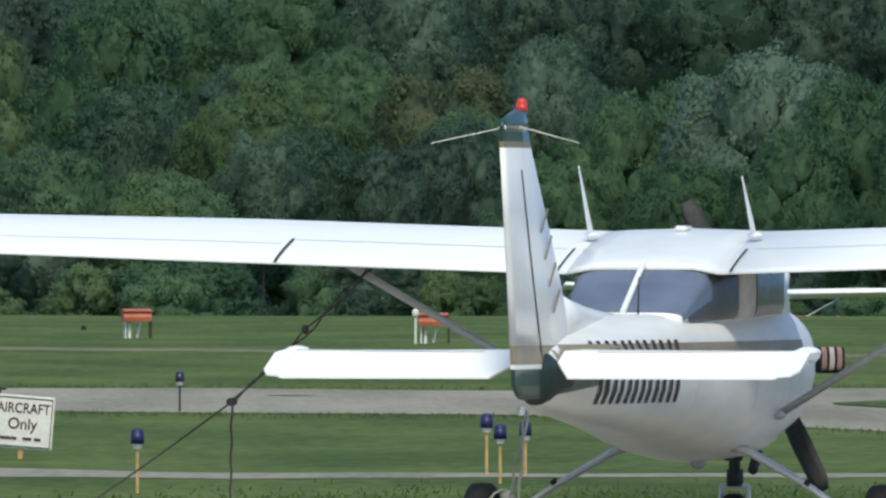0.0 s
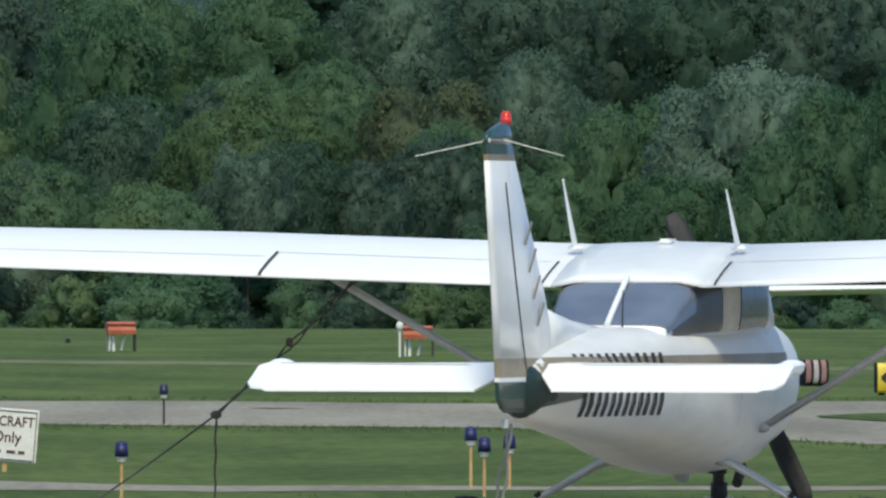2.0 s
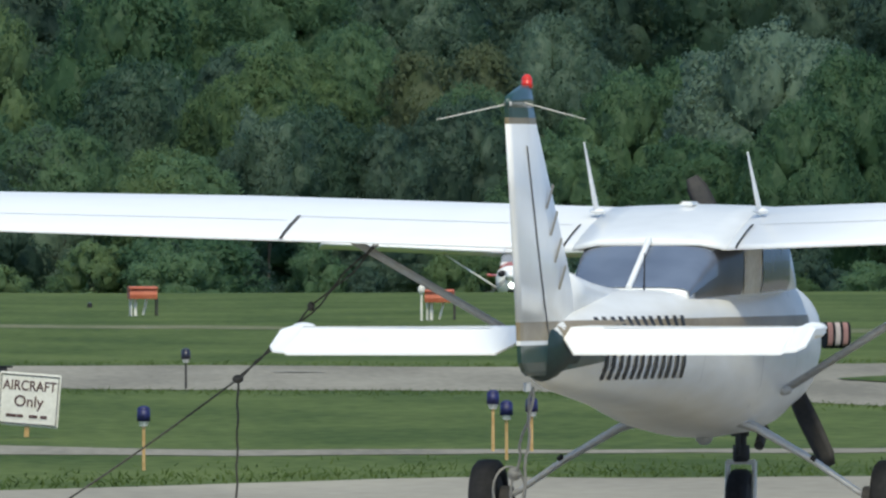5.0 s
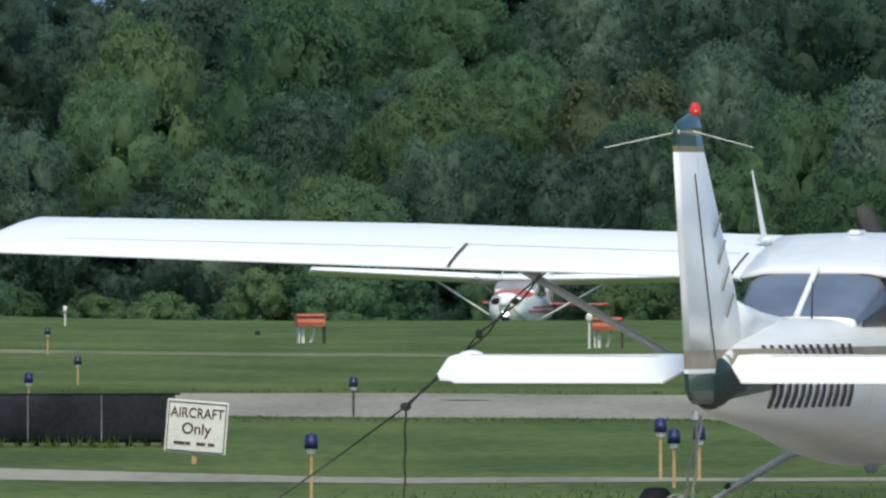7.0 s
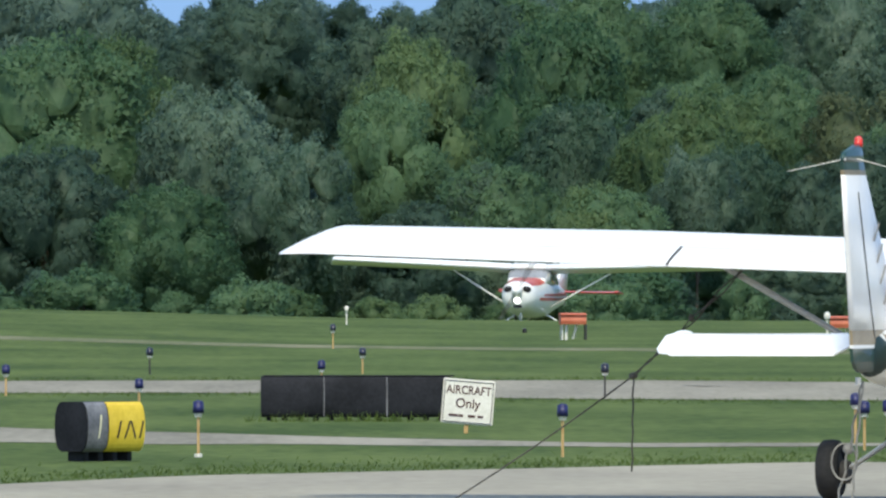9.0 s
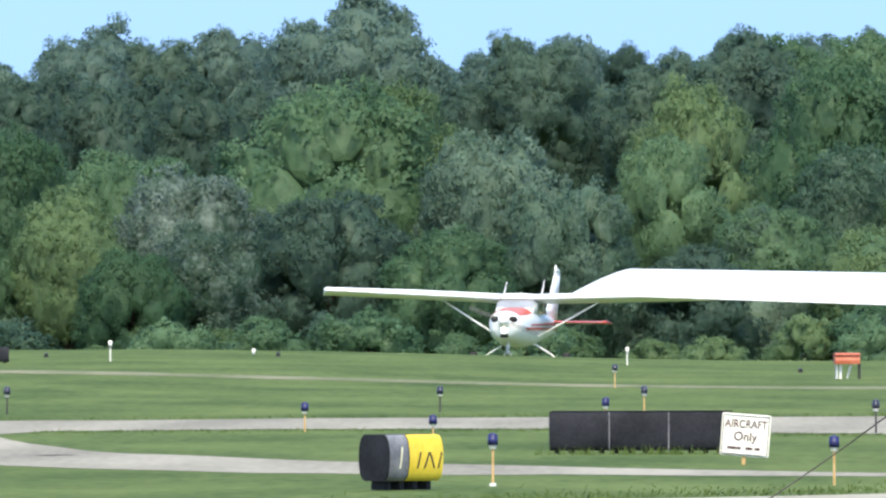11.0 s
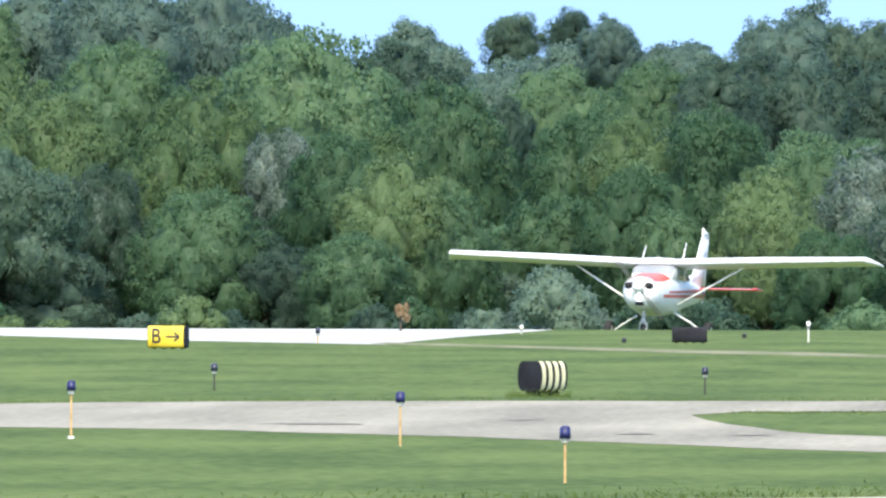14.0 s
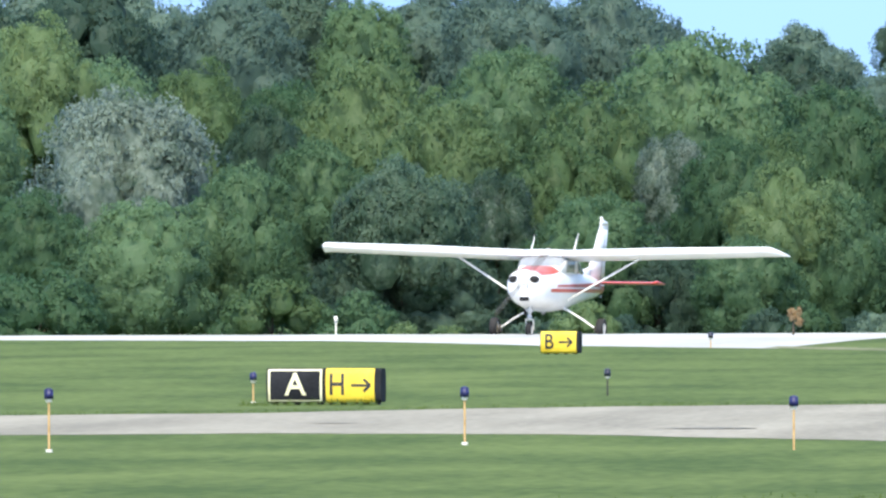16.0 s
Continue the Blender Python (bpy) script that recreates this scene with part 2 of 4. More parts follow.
strip("service_path", [(-40, 345), (-21, 332), (-14, 312), (-3, 297), (2.5, 295), (7.3, 285), (40, 278)],
      [(-40, 350), (-21, 337), (-14, 319), (-3, 304), (2.5, 302), (7.3, 292), (40, 286)], -21, 40, PATH, "pale narrow path across the grass", "path")
strip("runway", [(-90, 390), (-60, 382), (-41, 371), (-32, 361), (-26, 341), (-20.6, 330)], [(-90, 394), (-20.6, 394)], -90, -20.6, RUNWAY, "pale sunlit runway surface", "runway")
strip("apron", [(-70, -60), (60, -60)], [(-70, 100), (-30, 118), (-11.4, 129.4), (-4.7, 139), (-2.2, 147), (0.3, 151), (1.8, 153.4), (2.9, 155), (60, 156)], -70, 60, CONCRETE,
      "pale concrete parking apron", "apron", rows=30)
CRACK = material("dark_cracks", (0.13, 0.12, 0.098), (0.25, 0.232, 0.19), scale=1.5, rough=0.95, fine=12, stretch=(1, 0.2, 1))
for x0, x1, y0, w in ((-14.0, -12.6, 198, 1.2), (-9.2, -8.7, 188, 1.4), (-7.9, -7.3, 187, 0.8), (-18.6, -18.0, 206, 0.5), (-11.3, -10.8, 204, 0.4), (2.8, 3.4, 228, 0.5)):
    strip("pavement_crack", [(x0, y0), ((x0 + x1) / 2, y0 - 0.6), (x1, y0)], [(x0, y0 + 0.1), ((x0 + x1) / 2, y0 + w), (x1, y0 + 0.1)], x0, x1, CRACK, "dark crack in the asphalt", "crack", lift=0.014, rows=2, step=0.25)


LANDING_ROWS = [  # seconds, x, y, z of the propeller hub
    (0.0, 19.70, 494.0, -0.53),
    (0.8, 19.48, 491.8, -0.22),
    (1.5, 19.22, 489.9, -0.07),
    (2.2, 17.56, 488.0, -0.10),
    (3.2, 16.01, 484.1, 0.08),
    (5.3, 12.18, 476.0, -0.03),
    (5.5, 11.89, 474.7, -0.04),
    (6.0, 10.66, 471.3, 0.03),
    (6.5, 9.21, 468.0, 0.06),
    (7.0, 7.87, 464.7, 0.07),
    (7.5, 6.28, 461.3, 0.19),
    (8.0, 4.69, 458.0, 0.27),
    (10.3, -3.55, 460.0, 0.71),
    (10.5, -4.37, 459.0, 0.73),
    (11.0, -6.45, 456.5, 0.80),
    (11.5, -8.50, 454.0, 0.84),
    (12.0, -10.69, 449.0, 0.91),
    (12.5, -12.93, 444.0, 1.02),
    (13.0, -15.24, 436.7, 1.12),
    (13.5, -17.55, 429.3, 1.19),
    (14.0, -20.01, 422.0, 1.25),
    (14.5, -22.50, 414.0, 1.39),
    (15.0, -24.82, 406.0, 1.42),
    (15.5, -27.45, 398.0, 1.50),
    (16.0, -30.22, 390.0, 1.54),
]


# ---- aircraft ----
GAP = material("grey_hinge_gap", (0.48, 0.48, 0.48), (0.6, 0.6, 0.59), rough=0.6)
BODY = [(2.02, 0.16, 1.08, 1.34), (1.97, 0.33, 0.88, 1.42), (1.85, 0.41, 0.77, 1.47), (1.5, 0.47, 0.67, 1.51), (1.1, 0.50, 0.62, 1.53), (0.8, 0.53, 0.57, 1.55),
        (0.2, 0.54, 0.56, 1.47), (-0.4, 0.53, 0.60, 1.44), (-1.0, 0.48, 0.665, 1.43), (-1.6, 0.42, 0.73, 1.43), (-2.2, 0.35, 0.775, 1.42), (-2.8, 0.28, 0.82, 1.37),
        (-3.4, 0.20, 0.865, 1.31), (-3.8, 0.13, 0.91, 1.27), (-3.95, 0.09, 0.94, 1.23)]
CABIN = [(0.82, 0.47, 1.36, 1.52), (0.55, 0.50, 1.36, 1.72), (0.30, 0.52, 1.36, 1.80), (-0.3, 0.50, 1.34, 1.79), (-0.7, 0.46, 1.34, 1.74), (-1.08, 0.40, 1.34, 1.675),
         (-1.3, 0.375, 1.34, 1.58), (-1.62, 0.34, 1.34, 1.43)]


def shoulder(y):
    """How square the fuselage's upper half is: fuller under the cabin."""
    return 2.4 + 1.5 * smoothstep(-2.5, -1.5, y) * (1 - smoothstep(0.6, 1.3, y))


def section(table, y, n=40, power=2.4, grow=0.0):
    ys = [r[0] for r in table][::-1]
    hw, zb, zt = (float(np.interp(y, ys, [r[k] for r in table][::-1])) for k in (1, 2, 3))
    pts = []
    for i in range(n):
        a = 2 * math.pi * i / n
        c, s = math.cos(a), math.sin(a)
        if table is BODY:
            power = shoulder(y) if s > 0 else 2.4
        pts.append(((hw + grow) * math.copysign(abs(c) ** (2 / power), c), y, (zb + zt) / 2 + ((zt - zb) / 2 + grow) * math.copysign(abs(s) ** (2 / power), s)))
    return pts


def side_x(y, z, off=0.006):
    ys = [r[0] for r in BODY][::-1]
    hw, zb, zt = (float(np.interp(y, ys, [r[k] for r in BODY][::-1])) for k in (1, 2, 3))
    u = min(1, abs((z - (zb + zt) / 2) / ((zt - zb) / 2)))
    power = shoulder(y) if z > (zb + zt) / 2 else 2.4
    return hw * (1 - u ** power) ** (1 / power) + off


def band(name, y0, y1, low, high, mat, parent, label="", sides=(-1, 1), steps=30, off=0.006):
    """Paint on the flanks between two height lines."""
    for side in sides:
        bm = bmesh.new()
        rows = []
        for k in range(steps + 1):
            y = y0 + (y1 - y0) * k / steps
            a, b = (f(y) for f in (low, high))
            rows.append([bm.verts.new((side * side_x(y, a + (b - a) * j / 5, off=off), y, a + (b - a) * j / 5)) for j in range(6)])
        for p, q in zip(rows, rows[1:]):
            for j in range(5):
                bm.faces.new((p[j], p[j + 1], q[j + 1], q[j]))
        part(name, bm, mat, parent, label, smooth=True)


def pane(name, table, y0, y1, i0, i1, mat, parent, label="", grow=0.008, steps=8, n=80):
    """A window laid on the cabin shell, between two stations and two places round it."""
    bm = bmesh.new()
    rows = []
    for k in range(steps + 1):
        ring = section(table, y0 + (y1 - y0) * k / steps, n, grow=grow, power=4.5 if table is CABIN else 2.4)
        rows.append([bm.verts.new(ring[i % n]) for i in range(i0, i1 + 1)])
    for p, q in zip(rows, rows[1:]):
        for j in range(len(p) - 1):
            bm.faces.new((p[j], p[j + 1], q[j + 1], q[j]))
    return part(name, bm, mat, parent, label, smooth=True)


AIRFOIL = [(1, 0.0), (0.95, 0.016), (0.85, 0.036), (0.7, 0.06), (0.5, 0.082), (0.3, 0.09), (0.15, 0.078), (0.06, 0.052), (0.015, 0.026), (0, 0),
           (0.015, -0.018), (0.06, -0.03), (0.15, -0.038), (0.3, -0.04), (0.5, -0.035), (0.7, -0.024), (0.85, -0.014), (0.95, -0.006)]


def wing_point(x, c, t):
    """A point of the wing at span x, chord fraction c behind the leading edge and section height t."""
    ax = abs(x)
    taper = max(0, ax - 2.6) / 2.5
    lead, trail = 0.55 - 0.12 * taper, -1.08 + 0.36 * taper
    y = lead + (trail - lead) * c
    z = 1.79 - 0.14 * c + 0.033 * max(0, ax - 0.4) + t * (lead - trail)
    return Vector((x, y, z))


def half_wing(side):
    bm = bmesh.new()
    loops = []
    for ax, cut, thin in ((0.42, 0, 1), (1.3, 0, 1), (2.6, 0, 1), (3.5, 0, 1), (4.6, 0, 1), (4.93, 0.0, 1.0), (4.99, 0.14, 0.9), (5.06, 0.38, 0.68), (5.13, 0.64, 0.4), (5.19, 0.88, 0.12)):
        loops.append([wing_point(side * ax, cut + (1 - cut) * c, t * thin - 0.012 * (1 - thin)) for c, t in AIRFOIL])
    return rings(bm, loops)


def slab(bm, stations):
    """A tail surface: stations of (span, lead y, hinge y, trail y, z lead, z hinge, z trail, half thickness)."""
    loops = []
    for x, yl, yh, yt, zl, zh, zt, h in stations:
        loops.append([(x, yl, zl), (x, yl - 0.06, zl + h * 0.7), (x, (yl + yh) / 2, (zl + zh) / 2 + h), (x, yh, zh + h * 0.8), (x, yt, zt + 0.006),
                      (x, yt, zt - 0.006), (x, yh, zh - h * 0.8), (x, (yl + yh) / 2, (zl + zh) / 2 - h), (x, yl - 0.06, zl - h * 0.7)])
    return rings(bm, loops)


def upright(bm, stations):
    """A fin: stations of (z, lead y, trail y, half thickness)."""
    loops = []
    for z, yl, yt, h in stations:
        loops.append([(0, yl, z), (h * 0.7, yl - 0.08, z), (h, yl + (yt - yl) * 0.45, z), (0.02, yt + 0.05, z), (0.012, yt, z), (-0.012, yt, z), (-0.02, yt + 0.05, z), (-h, yl + (yt - yl) * 0.45, z), (-h * 0.7, yl - 0.08, z)])
    return rings(bm, loops)


FIN = [(0.94, -3.36, -4.2, 0.06), (0.99, -3.33, -4.40, 0.07), (1.04, -3.3, -4.49, 0.075), (1.14, -3.25, -4.52, 0.075), (1.16, -3.22, -4.52, 0.075), (1.265, -3.15, -4.54, 0.07), (1.6, -3.38, -4.61, 0.062), (2.0, -3.76, -4.71, 0.052),
       (2.36, -4.1, -4.80, 0.042), (2.40, -4.13, -4.81, 0.042), (2.45, -4.17, -4.82, 0.042)]


def fin_at(z):
    zs = [r[0] for r in FIN]
    return (z, *(float(np.interp(z, zs, [r[k] for r in FIN])) for k in (1, 2, 3)))


def wheel(parent, x, y, r, w, hub, name="wheel"):
    bm = bmesh.new()
    loops = []
    for k in range(28):
        a = 2 * math.pi * k / 28
        ring = []
        for u, q in ((-0.5, 0.62), (-0.5, 0.85), (-0.36, 0.97), (0, 1), (0.36, 0.97), (0.5, 0.85), (0.5, 0.62), (0.3, 0.55), (-0.3, 0.55)):
            ring.append((x + u * w, y + r * q * math.cos(a), r + r * q * math.sin(a)))
        loops.append(ring)
    rings(bm, loops + [loops[0]], cap=False)
    tyre = part(name, bm, DARK, parent, "black rubber tyre", smooth=True)
    bm = rod(bmesh.new(), (x - w * 0.4, y, r), (x + w * 0.4, y, r), r * 0.56, sides=20)
    part("hub", bm, hub, tyre, "wheel hub")
    return tyre


def propeller(parent, turn, mat):
    bm = bmesh.new()
    for side in (1, -1):
        loops = []
        for s, chord, thick, twist in ((0.03, 0.05, 0.025, 60), (0.18, 0.055, 0.02, 45), (0.4, 0.07, 0.013, 30), (0.65, 0.072, 0.009, 20), (0.88, 0.062, 0.006, 15), (0.95, 0.035, 0.004, 13)):
            a = radians(twist)
            ring = []
            for u, v in ((1, 0), (0.4, 1), (-0.4, 1), (-1, 0), (-0.4, -1), (0.4, -1)):
                p, q = u * chord, v * thick
                ring.append((side * (p * math.cos(a) - q * math.sin(a)), p * math.sin(a) + q * math.cos(a), side * s))
            loops.append(ring)
        rings(bm, loops)
    ob = part("propeller", bm, mat, parent, "two-bladed dark metal propeller", smooth=True)
    ob.matrix_basis = pose(0, 2.08, 1.22, 0, turn, 0)
    return ob


def aeroplane(label, landing):
    """A small high-wing single-engined aeroplane; y is forward, the origin lies on the ground between the main wheels."""
    root = tagged(new("aeroplane"), label, "aeroplane")
    stripe = RED if landing else TAN
    body = part("fuselage", rings(bmesh.new(), [section(BODY, y) for y in
                (2.02, 2.0, 1.97, 1.92, 1.85, 1.7, 1.5, 1.3, 1.1, 0.95, 0.8, 0.5, 0.2, -0.1, -0.4, -0.7, -1.0, -1.3, -1.6, -1.9, -2.2, -2.5, -2.8, -3.1, -3.4, -3.7, -3.8, -3.88, -3.95)]),
                WHITE if landing else HULL, root, "white painted fuselage", smooth=True)
    part("cabin", rings(bmesh.new(), [section(CABIN, y, power=4.5) for y in (0.82, 0.7, 0.55, 0.42, 0.30, 0.1, -0.3, -0.5, -0.7, -0.9, -1.08, -1.2, -1.3, -1.45, -1.62)]), WHITE, root, smooth=True)
    # windows: the shell's sides run from right (0) over the top (a quarter round) to the left
    windscreen = CLEAR if landing else GLASS
    pane("windshield", CABIN, 0.78, 0.36, 5, 35, windscreen, root, "curved windshield")
    rear = pane("rear_window", CABIN, -1.09, -1.612, 0, 40, CLEAR if landing else GLASS, root, "bluish wraparound rear window")
    for lo, hi in ((-6, 8), (32, 46)):
        door_glass = pane("door_window", CABIN, 0.42, -0.30, lo, hi, CLEAR if landing else GLASS, root, "dark side window")
        pane("quarter_window", CABIN, -0.66, -1.50, lo, hi, CLEAR if landing else DIM_CABIN, root, "dark side window", grow=0.006)
        if not landing:
            pane("door_post", CABIN, -0.315, -0.645, lo, hi, SHADED_WHITE, root, "white door post with its shade painted in beige", grow=0.006)
    bm = bmesh.new()
    rod(bm, (0.0, -1.07, 1.715), (0.0, -1.63, 1.44), 0.018)
    part("window_divider", bm, WHITE, rear, "white rear window divider")
    for side in (-1, 1):
        wing = part("wing", half_wing(side), WING_WHITE, root, "white tapered wing panel", smooth=True)
        for a, b, c in ((0.55, 2.16, 0.7), (2.22, 4.6, 0.76)):
            bm = bmesh.new()
            n = 24
            rows = [[bm.verts.new(wing_point(side * (a + (b - a) * k / n), q, np.interp(q, [0.5, 0.7, 0.85], [0.082, 0.06, 0.036]) + 0.0022)) for q in (c, c + 0.006)] for k in range(n + 1)]
            for p, q in zip(rows, rows[1:]):
                bm.faces.new((p[0], p[1], q[1], q[0]))
            part("flap_gap" if a < 1 else "aileron_gap", bm, GAP, wing)
        bm = bmesh.new()
        rows = [[bm.verts.new(wing_point(side * (2.16 + d), q, np.interp(q, [0.7, 0.85, 0.95, 1], [0.06, 0.036, 0.016, 0.0]) + 0.004)) for d in (0, 0.02)] for q in (0.7, 0.78, 0.85, 0.9, 0.95, 0.995)]
        for p, q in zip(rows, rows[1:]):
            bm.faces.new((p[0], p[1], q[1], q[0]))
        part("flap_end_gap", bm, SEAM, wing)
        # dark strip along the root gap where the flap meets the cabin
        bm = bmesh.new()
        rows = [[bm.verts.new(wing_point(side * (0.50 + d), q, np.interp(q, [0.7, 0.85, 0.95, 1], [0.06, 0.036, 0.016, 0.0]) + 0.004)) for d in (0, 0.014)] for q in (0.7, 0.78, 0.85, 0.9, 0.95, 0.995)]
        for p, q in zip(rows, rows[1:]):
            bm.faces.new((p[0], p[1], q[1], q[0]))
        part("flap_root_gap", bm, SEAM, wing)
        bm = bmesh.new()
        rod(bm, (side * 0.50, 0.22, 0.825), (side * 2.09, -0.02, 1.77), 0.023)
        for v in bm.verts:
            v.co.y = 0.1 + (v.co.y - 0.1) * 1.25
        strut = part("wing_strut", bm, WHITE if landing else STEEL, root, "grey streamlined wing strut", smooth=True)
        part("strut_cuff", ball(bmesh.new(), (side * 0.525, 0.22, 0.835), 0.036, 1.2, 1.4, 0.8), WHITE if landing else STEEL, strut, smooth=True)
        # main gear
        bm = bmesh.new()
        loops = []
        for x, z, w, h in ((0.30, 0.66, 0.12, 0.028), (0.42, 0.62, 0.085, 0.023), (0.75, 0.43, 0.06, 0.018), (1.0, 0.26, 0.05, 0.016), (1.1, 0.21, 0.045, 0.016)):
            loops.append([(side * (x - h * 0.5), w * u, z + v * h) for u, v in ((1, 0), (0.7, 1), (-0.7, 1), (-1, 0), (-0.7, -1), (0.7, -1))])
        leg = part("gear_leg", rings(bm, loops), WHITE if landing else STEEL, root, "tapered spring steel main gear leg", smooth=True)
        part("brake_line", rod(bmesh.new(), (side * 0.735, -0.05, 0.455), (side * 0.76, -0.045, 0.435), 0.018), DARK, leg)
        part("brake", rod(bmesh.new(), (side * 1.04, -0.02, 0.2), (side * 1.10, -0.02, 0.2), 0.085, sides=16), SEAM, leg)
        wheel(root, side * 1.185, 0, 0.22, 0.16, PALE if landing else SEAM)
        # tailplane
        stab_mat = RED if landing else WING_WHITE
        d = 0.03 if landing else 0.115
        slab_bm = slab(bmesh.new(), [(side * x, yl, yh, yt, 1.205, 1.205, zt, h) for x, yl, yh, yt, zt, h in
                       ((0.06, -3.13, -3.68, -3.74, 1.20, 0.035), (0.22, -3.16, -3.74, -4.12, 1.20 - d, 0.034), (0.9, -3.28, -3.76, -4.15, 1.20 - d, 0.03),
                        (1.40, -3.38, -3.78, -4.16, 1.20 - d, 0.028), (1.42, -3.30, -3.68, -4.16, 1.205 - d * 0.95, 0.04), (1.49, -3.34, -3.73, -4.14, 1.205 - d * 0.9, 0.038), (1.525, -3.48, -3.78, -4.05, 1.205 - d * 0.7, 0.02))])
        tail = part("tailplane", slab_bm, stab_mat, root, "white tailplane with drooping elevator" if not landing else "red tailplane", smooth=False)
        bm = box(bmesh.new(), (min(side * 0.32, side * 1.4), -3.775, 1.233), (max(side * 0.32, side * 1.4), -3.762, 1.2375))
        part("elevator_gap", bm, STEEL, tail)
        ball_bm = ball(bmesh.new(), (side * 1.46, -3.5, 1.225), 0.06, 1.1, 2.6, 0.55)
        part("elevator_horn", ball_bm, stab_mat, tail, smooth=True)
        part("wing_antenna", rod(bmesh.new(), (side * 0.5 + 0.04 * (side < 0), -0.35, 1.86), (side * 0.5 + 0.04 * (side < 0), -0.70, 2.27 - 0.06 * (side > 0)), 0.017, 0.005), WHITE, root, "white whip antenna")
        part("antenna_foot", ball(bmesh.new(), (side * 0.5 + 0.04 * (side < 0), -0.35, 1.875), 0.04, 1.2, 1.2, 0.5), WHITE, root)
        if not landing:
            part("tail_whisker", rod(bmesh.new(), (side * 0.02, -4.5, 2.48), (side * 0.42, -4.7, 2.385), 0.0038, 0.0022, 6), PALE, root, "thin navigation antenna rod")
    # roof between the wings
    bm = bmesh.new()
    loops = []
    for x in (-0.45, -0.3, 0, 0.3, 0.45):
        loops.append([wing_point(x, c * 1.01, t + (0.012 if t > 0 else 0) * (1 - (x / 0.45) ** 2)) + Vector((0, 0, 0.03 * c ** 3 if abs(x) < 0.4 else 0)) for c, t in AIRFOIL])
    part("roof", rings(bm, loops), WHITE, root, "white cabin roof between the wings", smooth=True)
    part("roof_box", box(bmesh.new(), (-0.03, -0.1, 1.895), (0.05, 0.1, 1.93), 0.012), WHITE, root, "small roof antenna box")
    # fin and rudder, painted in bands
    for name, z0, z1, mat, lab in (("fin", 1.265, 2.36, WHITE, "white swept fin and rudder"), ("fin_band", 1.16, 1.265, RED if landing else TAN, "painted band on the fin"),
                                   ("fin_line", 1.135, 1.16, WHITE, ""), ("tail_cone", 0.965, 1.135, RED if landing else GREEN, "painted tail cone"),
                                   ("fin_stripe", 2.36, 2.395, WHITE if landing else TAN, ""), ("fin_cap", 2.395, 2.45, WHITE if landing else GREEN, "painted fin tip")):
        zs = [z0] + [r[0] for r in FIN if z0 < r[0] < z1] + [z1]
        part(name, upright(bmesh.new(), [fin_at(z) for z in zs]), mat, root, lab, smooth=name == "fin")
    cap = upright(bmesh.new(), [(2.45, -4.17, -4.82, 0.042), (2.51, -4.18, -4.79, 0.04), (2.545, -4.2, -4.6, 0.032), (2.575, -4.22, -4.42, 0.016)])
    part("fin_tip", cap, WHITE if landing else GREEN, root, smooth=True)
    part("tail_light", ball(bmesh.new(), (0, -4.78, 2.47), 0.022), PALE, root)
    bm = rod(bmesh.new(), (0, -4.29, 2.56), (0, -4.29, 2.605), 0.032, 0.03, 14)
    ball(bm, (0, -4.29, 2.605), 0.03, 1, 1, 1.1)
    part("beacon", bm, WHITE if landing else BEACON, root, "rotating beacon", smooth=True)
    for side in (-1, 1):
        bm = bmesh.new()
        pts = []
        for k in range(9):
            z = 1.1 + (2.24 - 1.1) * k / 8
            y = -3.95 - 0.50 * k / 8
            _, yl, yt, h = fin_at(z)
            u = (y - yl) / (yt - yl)
            x = h + (0.012 - h) * max(0, (u - 0.45) / 0.55) + 0.003
            pts.append([bm.verts.new((side * x, y + dy, z)) for dy in (0, -0.028)])
        for p, q in zip(pts, pts[1:]):
            bm.faces.new((p[0], p[1], q[1], q[0]))
        part("rudder_gap", bm, SEAM, root)
        if not landing:
            for k in range(4):  # worn script on the fin, shown as plain bars
                z = 1.98 - 0.15 * k
                y = -4.05 + 0.09 * k
                bm = bmesh.new()
                vs = [bm.verts.new((side * (fin_at(z)[3] + 0.006), y + a, z + b)) for a, b in ((0.14, 0.05), (0.19, 0.04), (0.02, -0.09), (-0.03, -0.085))]
                bm.faces.new(vs)
                part("script_bar", bm, TAN, root)
    bm = bmesh.new()
    loops = []
    for y, hw, z0, z1 in ((-3.35, 0.18, 1.02, 1.17), (-3.7, 0.162, 0.945, 1.20), (-3.9, 0.128, 0.93, 1.245), (-3.97, 0.104, 0.93, 1.245), (-4.06, 0.045, 0.945, 1.20), (-4.16, 0.012, 0.97, 1.12)):
        loops.append([(hw * math.cos(a), y, (z0 + z1) / 2 + (z1 - z0) / 2 * math.sin(a)) for a in [2 * math.pi * k / 20 for k in range(20)]])
    part("tail_fairing", rings(bm, loops), RED if landing else GAP_GREEN, root, "tail fairing filling the dark gap before the rudder", smooth=True)
    # dorsal fillet
    bm = bmesh.new()
    loops = []
    for y, zt, h in ((-1.85, 1.43, 0.05), (-2.2, 1.445, 0.055), (-2.6, 1.47, 0.06), (-3.0, 1.51, 0.06), (-3.4, 1.56, 0.05)):
        loops.append([(h, y, 1.3), (h * 0.8, y, zt - 0.05), (0, y, zt), (-h * 0.8, y, zt - 0.05), (-h, y, 1.3)])
    part("dorsal_fin", rings(bm, loops), WHITE, root, smooth=True)
    # paint on the flanks
    if landing:
        band("flank_stripe", 1.5, -3.9, lambda y: 0.99, lambda y: 1.065, RED, root, "red flank stripe")
        band("upper_stripe", 1.1, -3.9, lambda y: 1.10 + 0.01 * (0.9 - y) / 4, lambda y: 1.15 + 0.05 * (0.9 - y) / 4, RED, root, "red upper flank stripe")
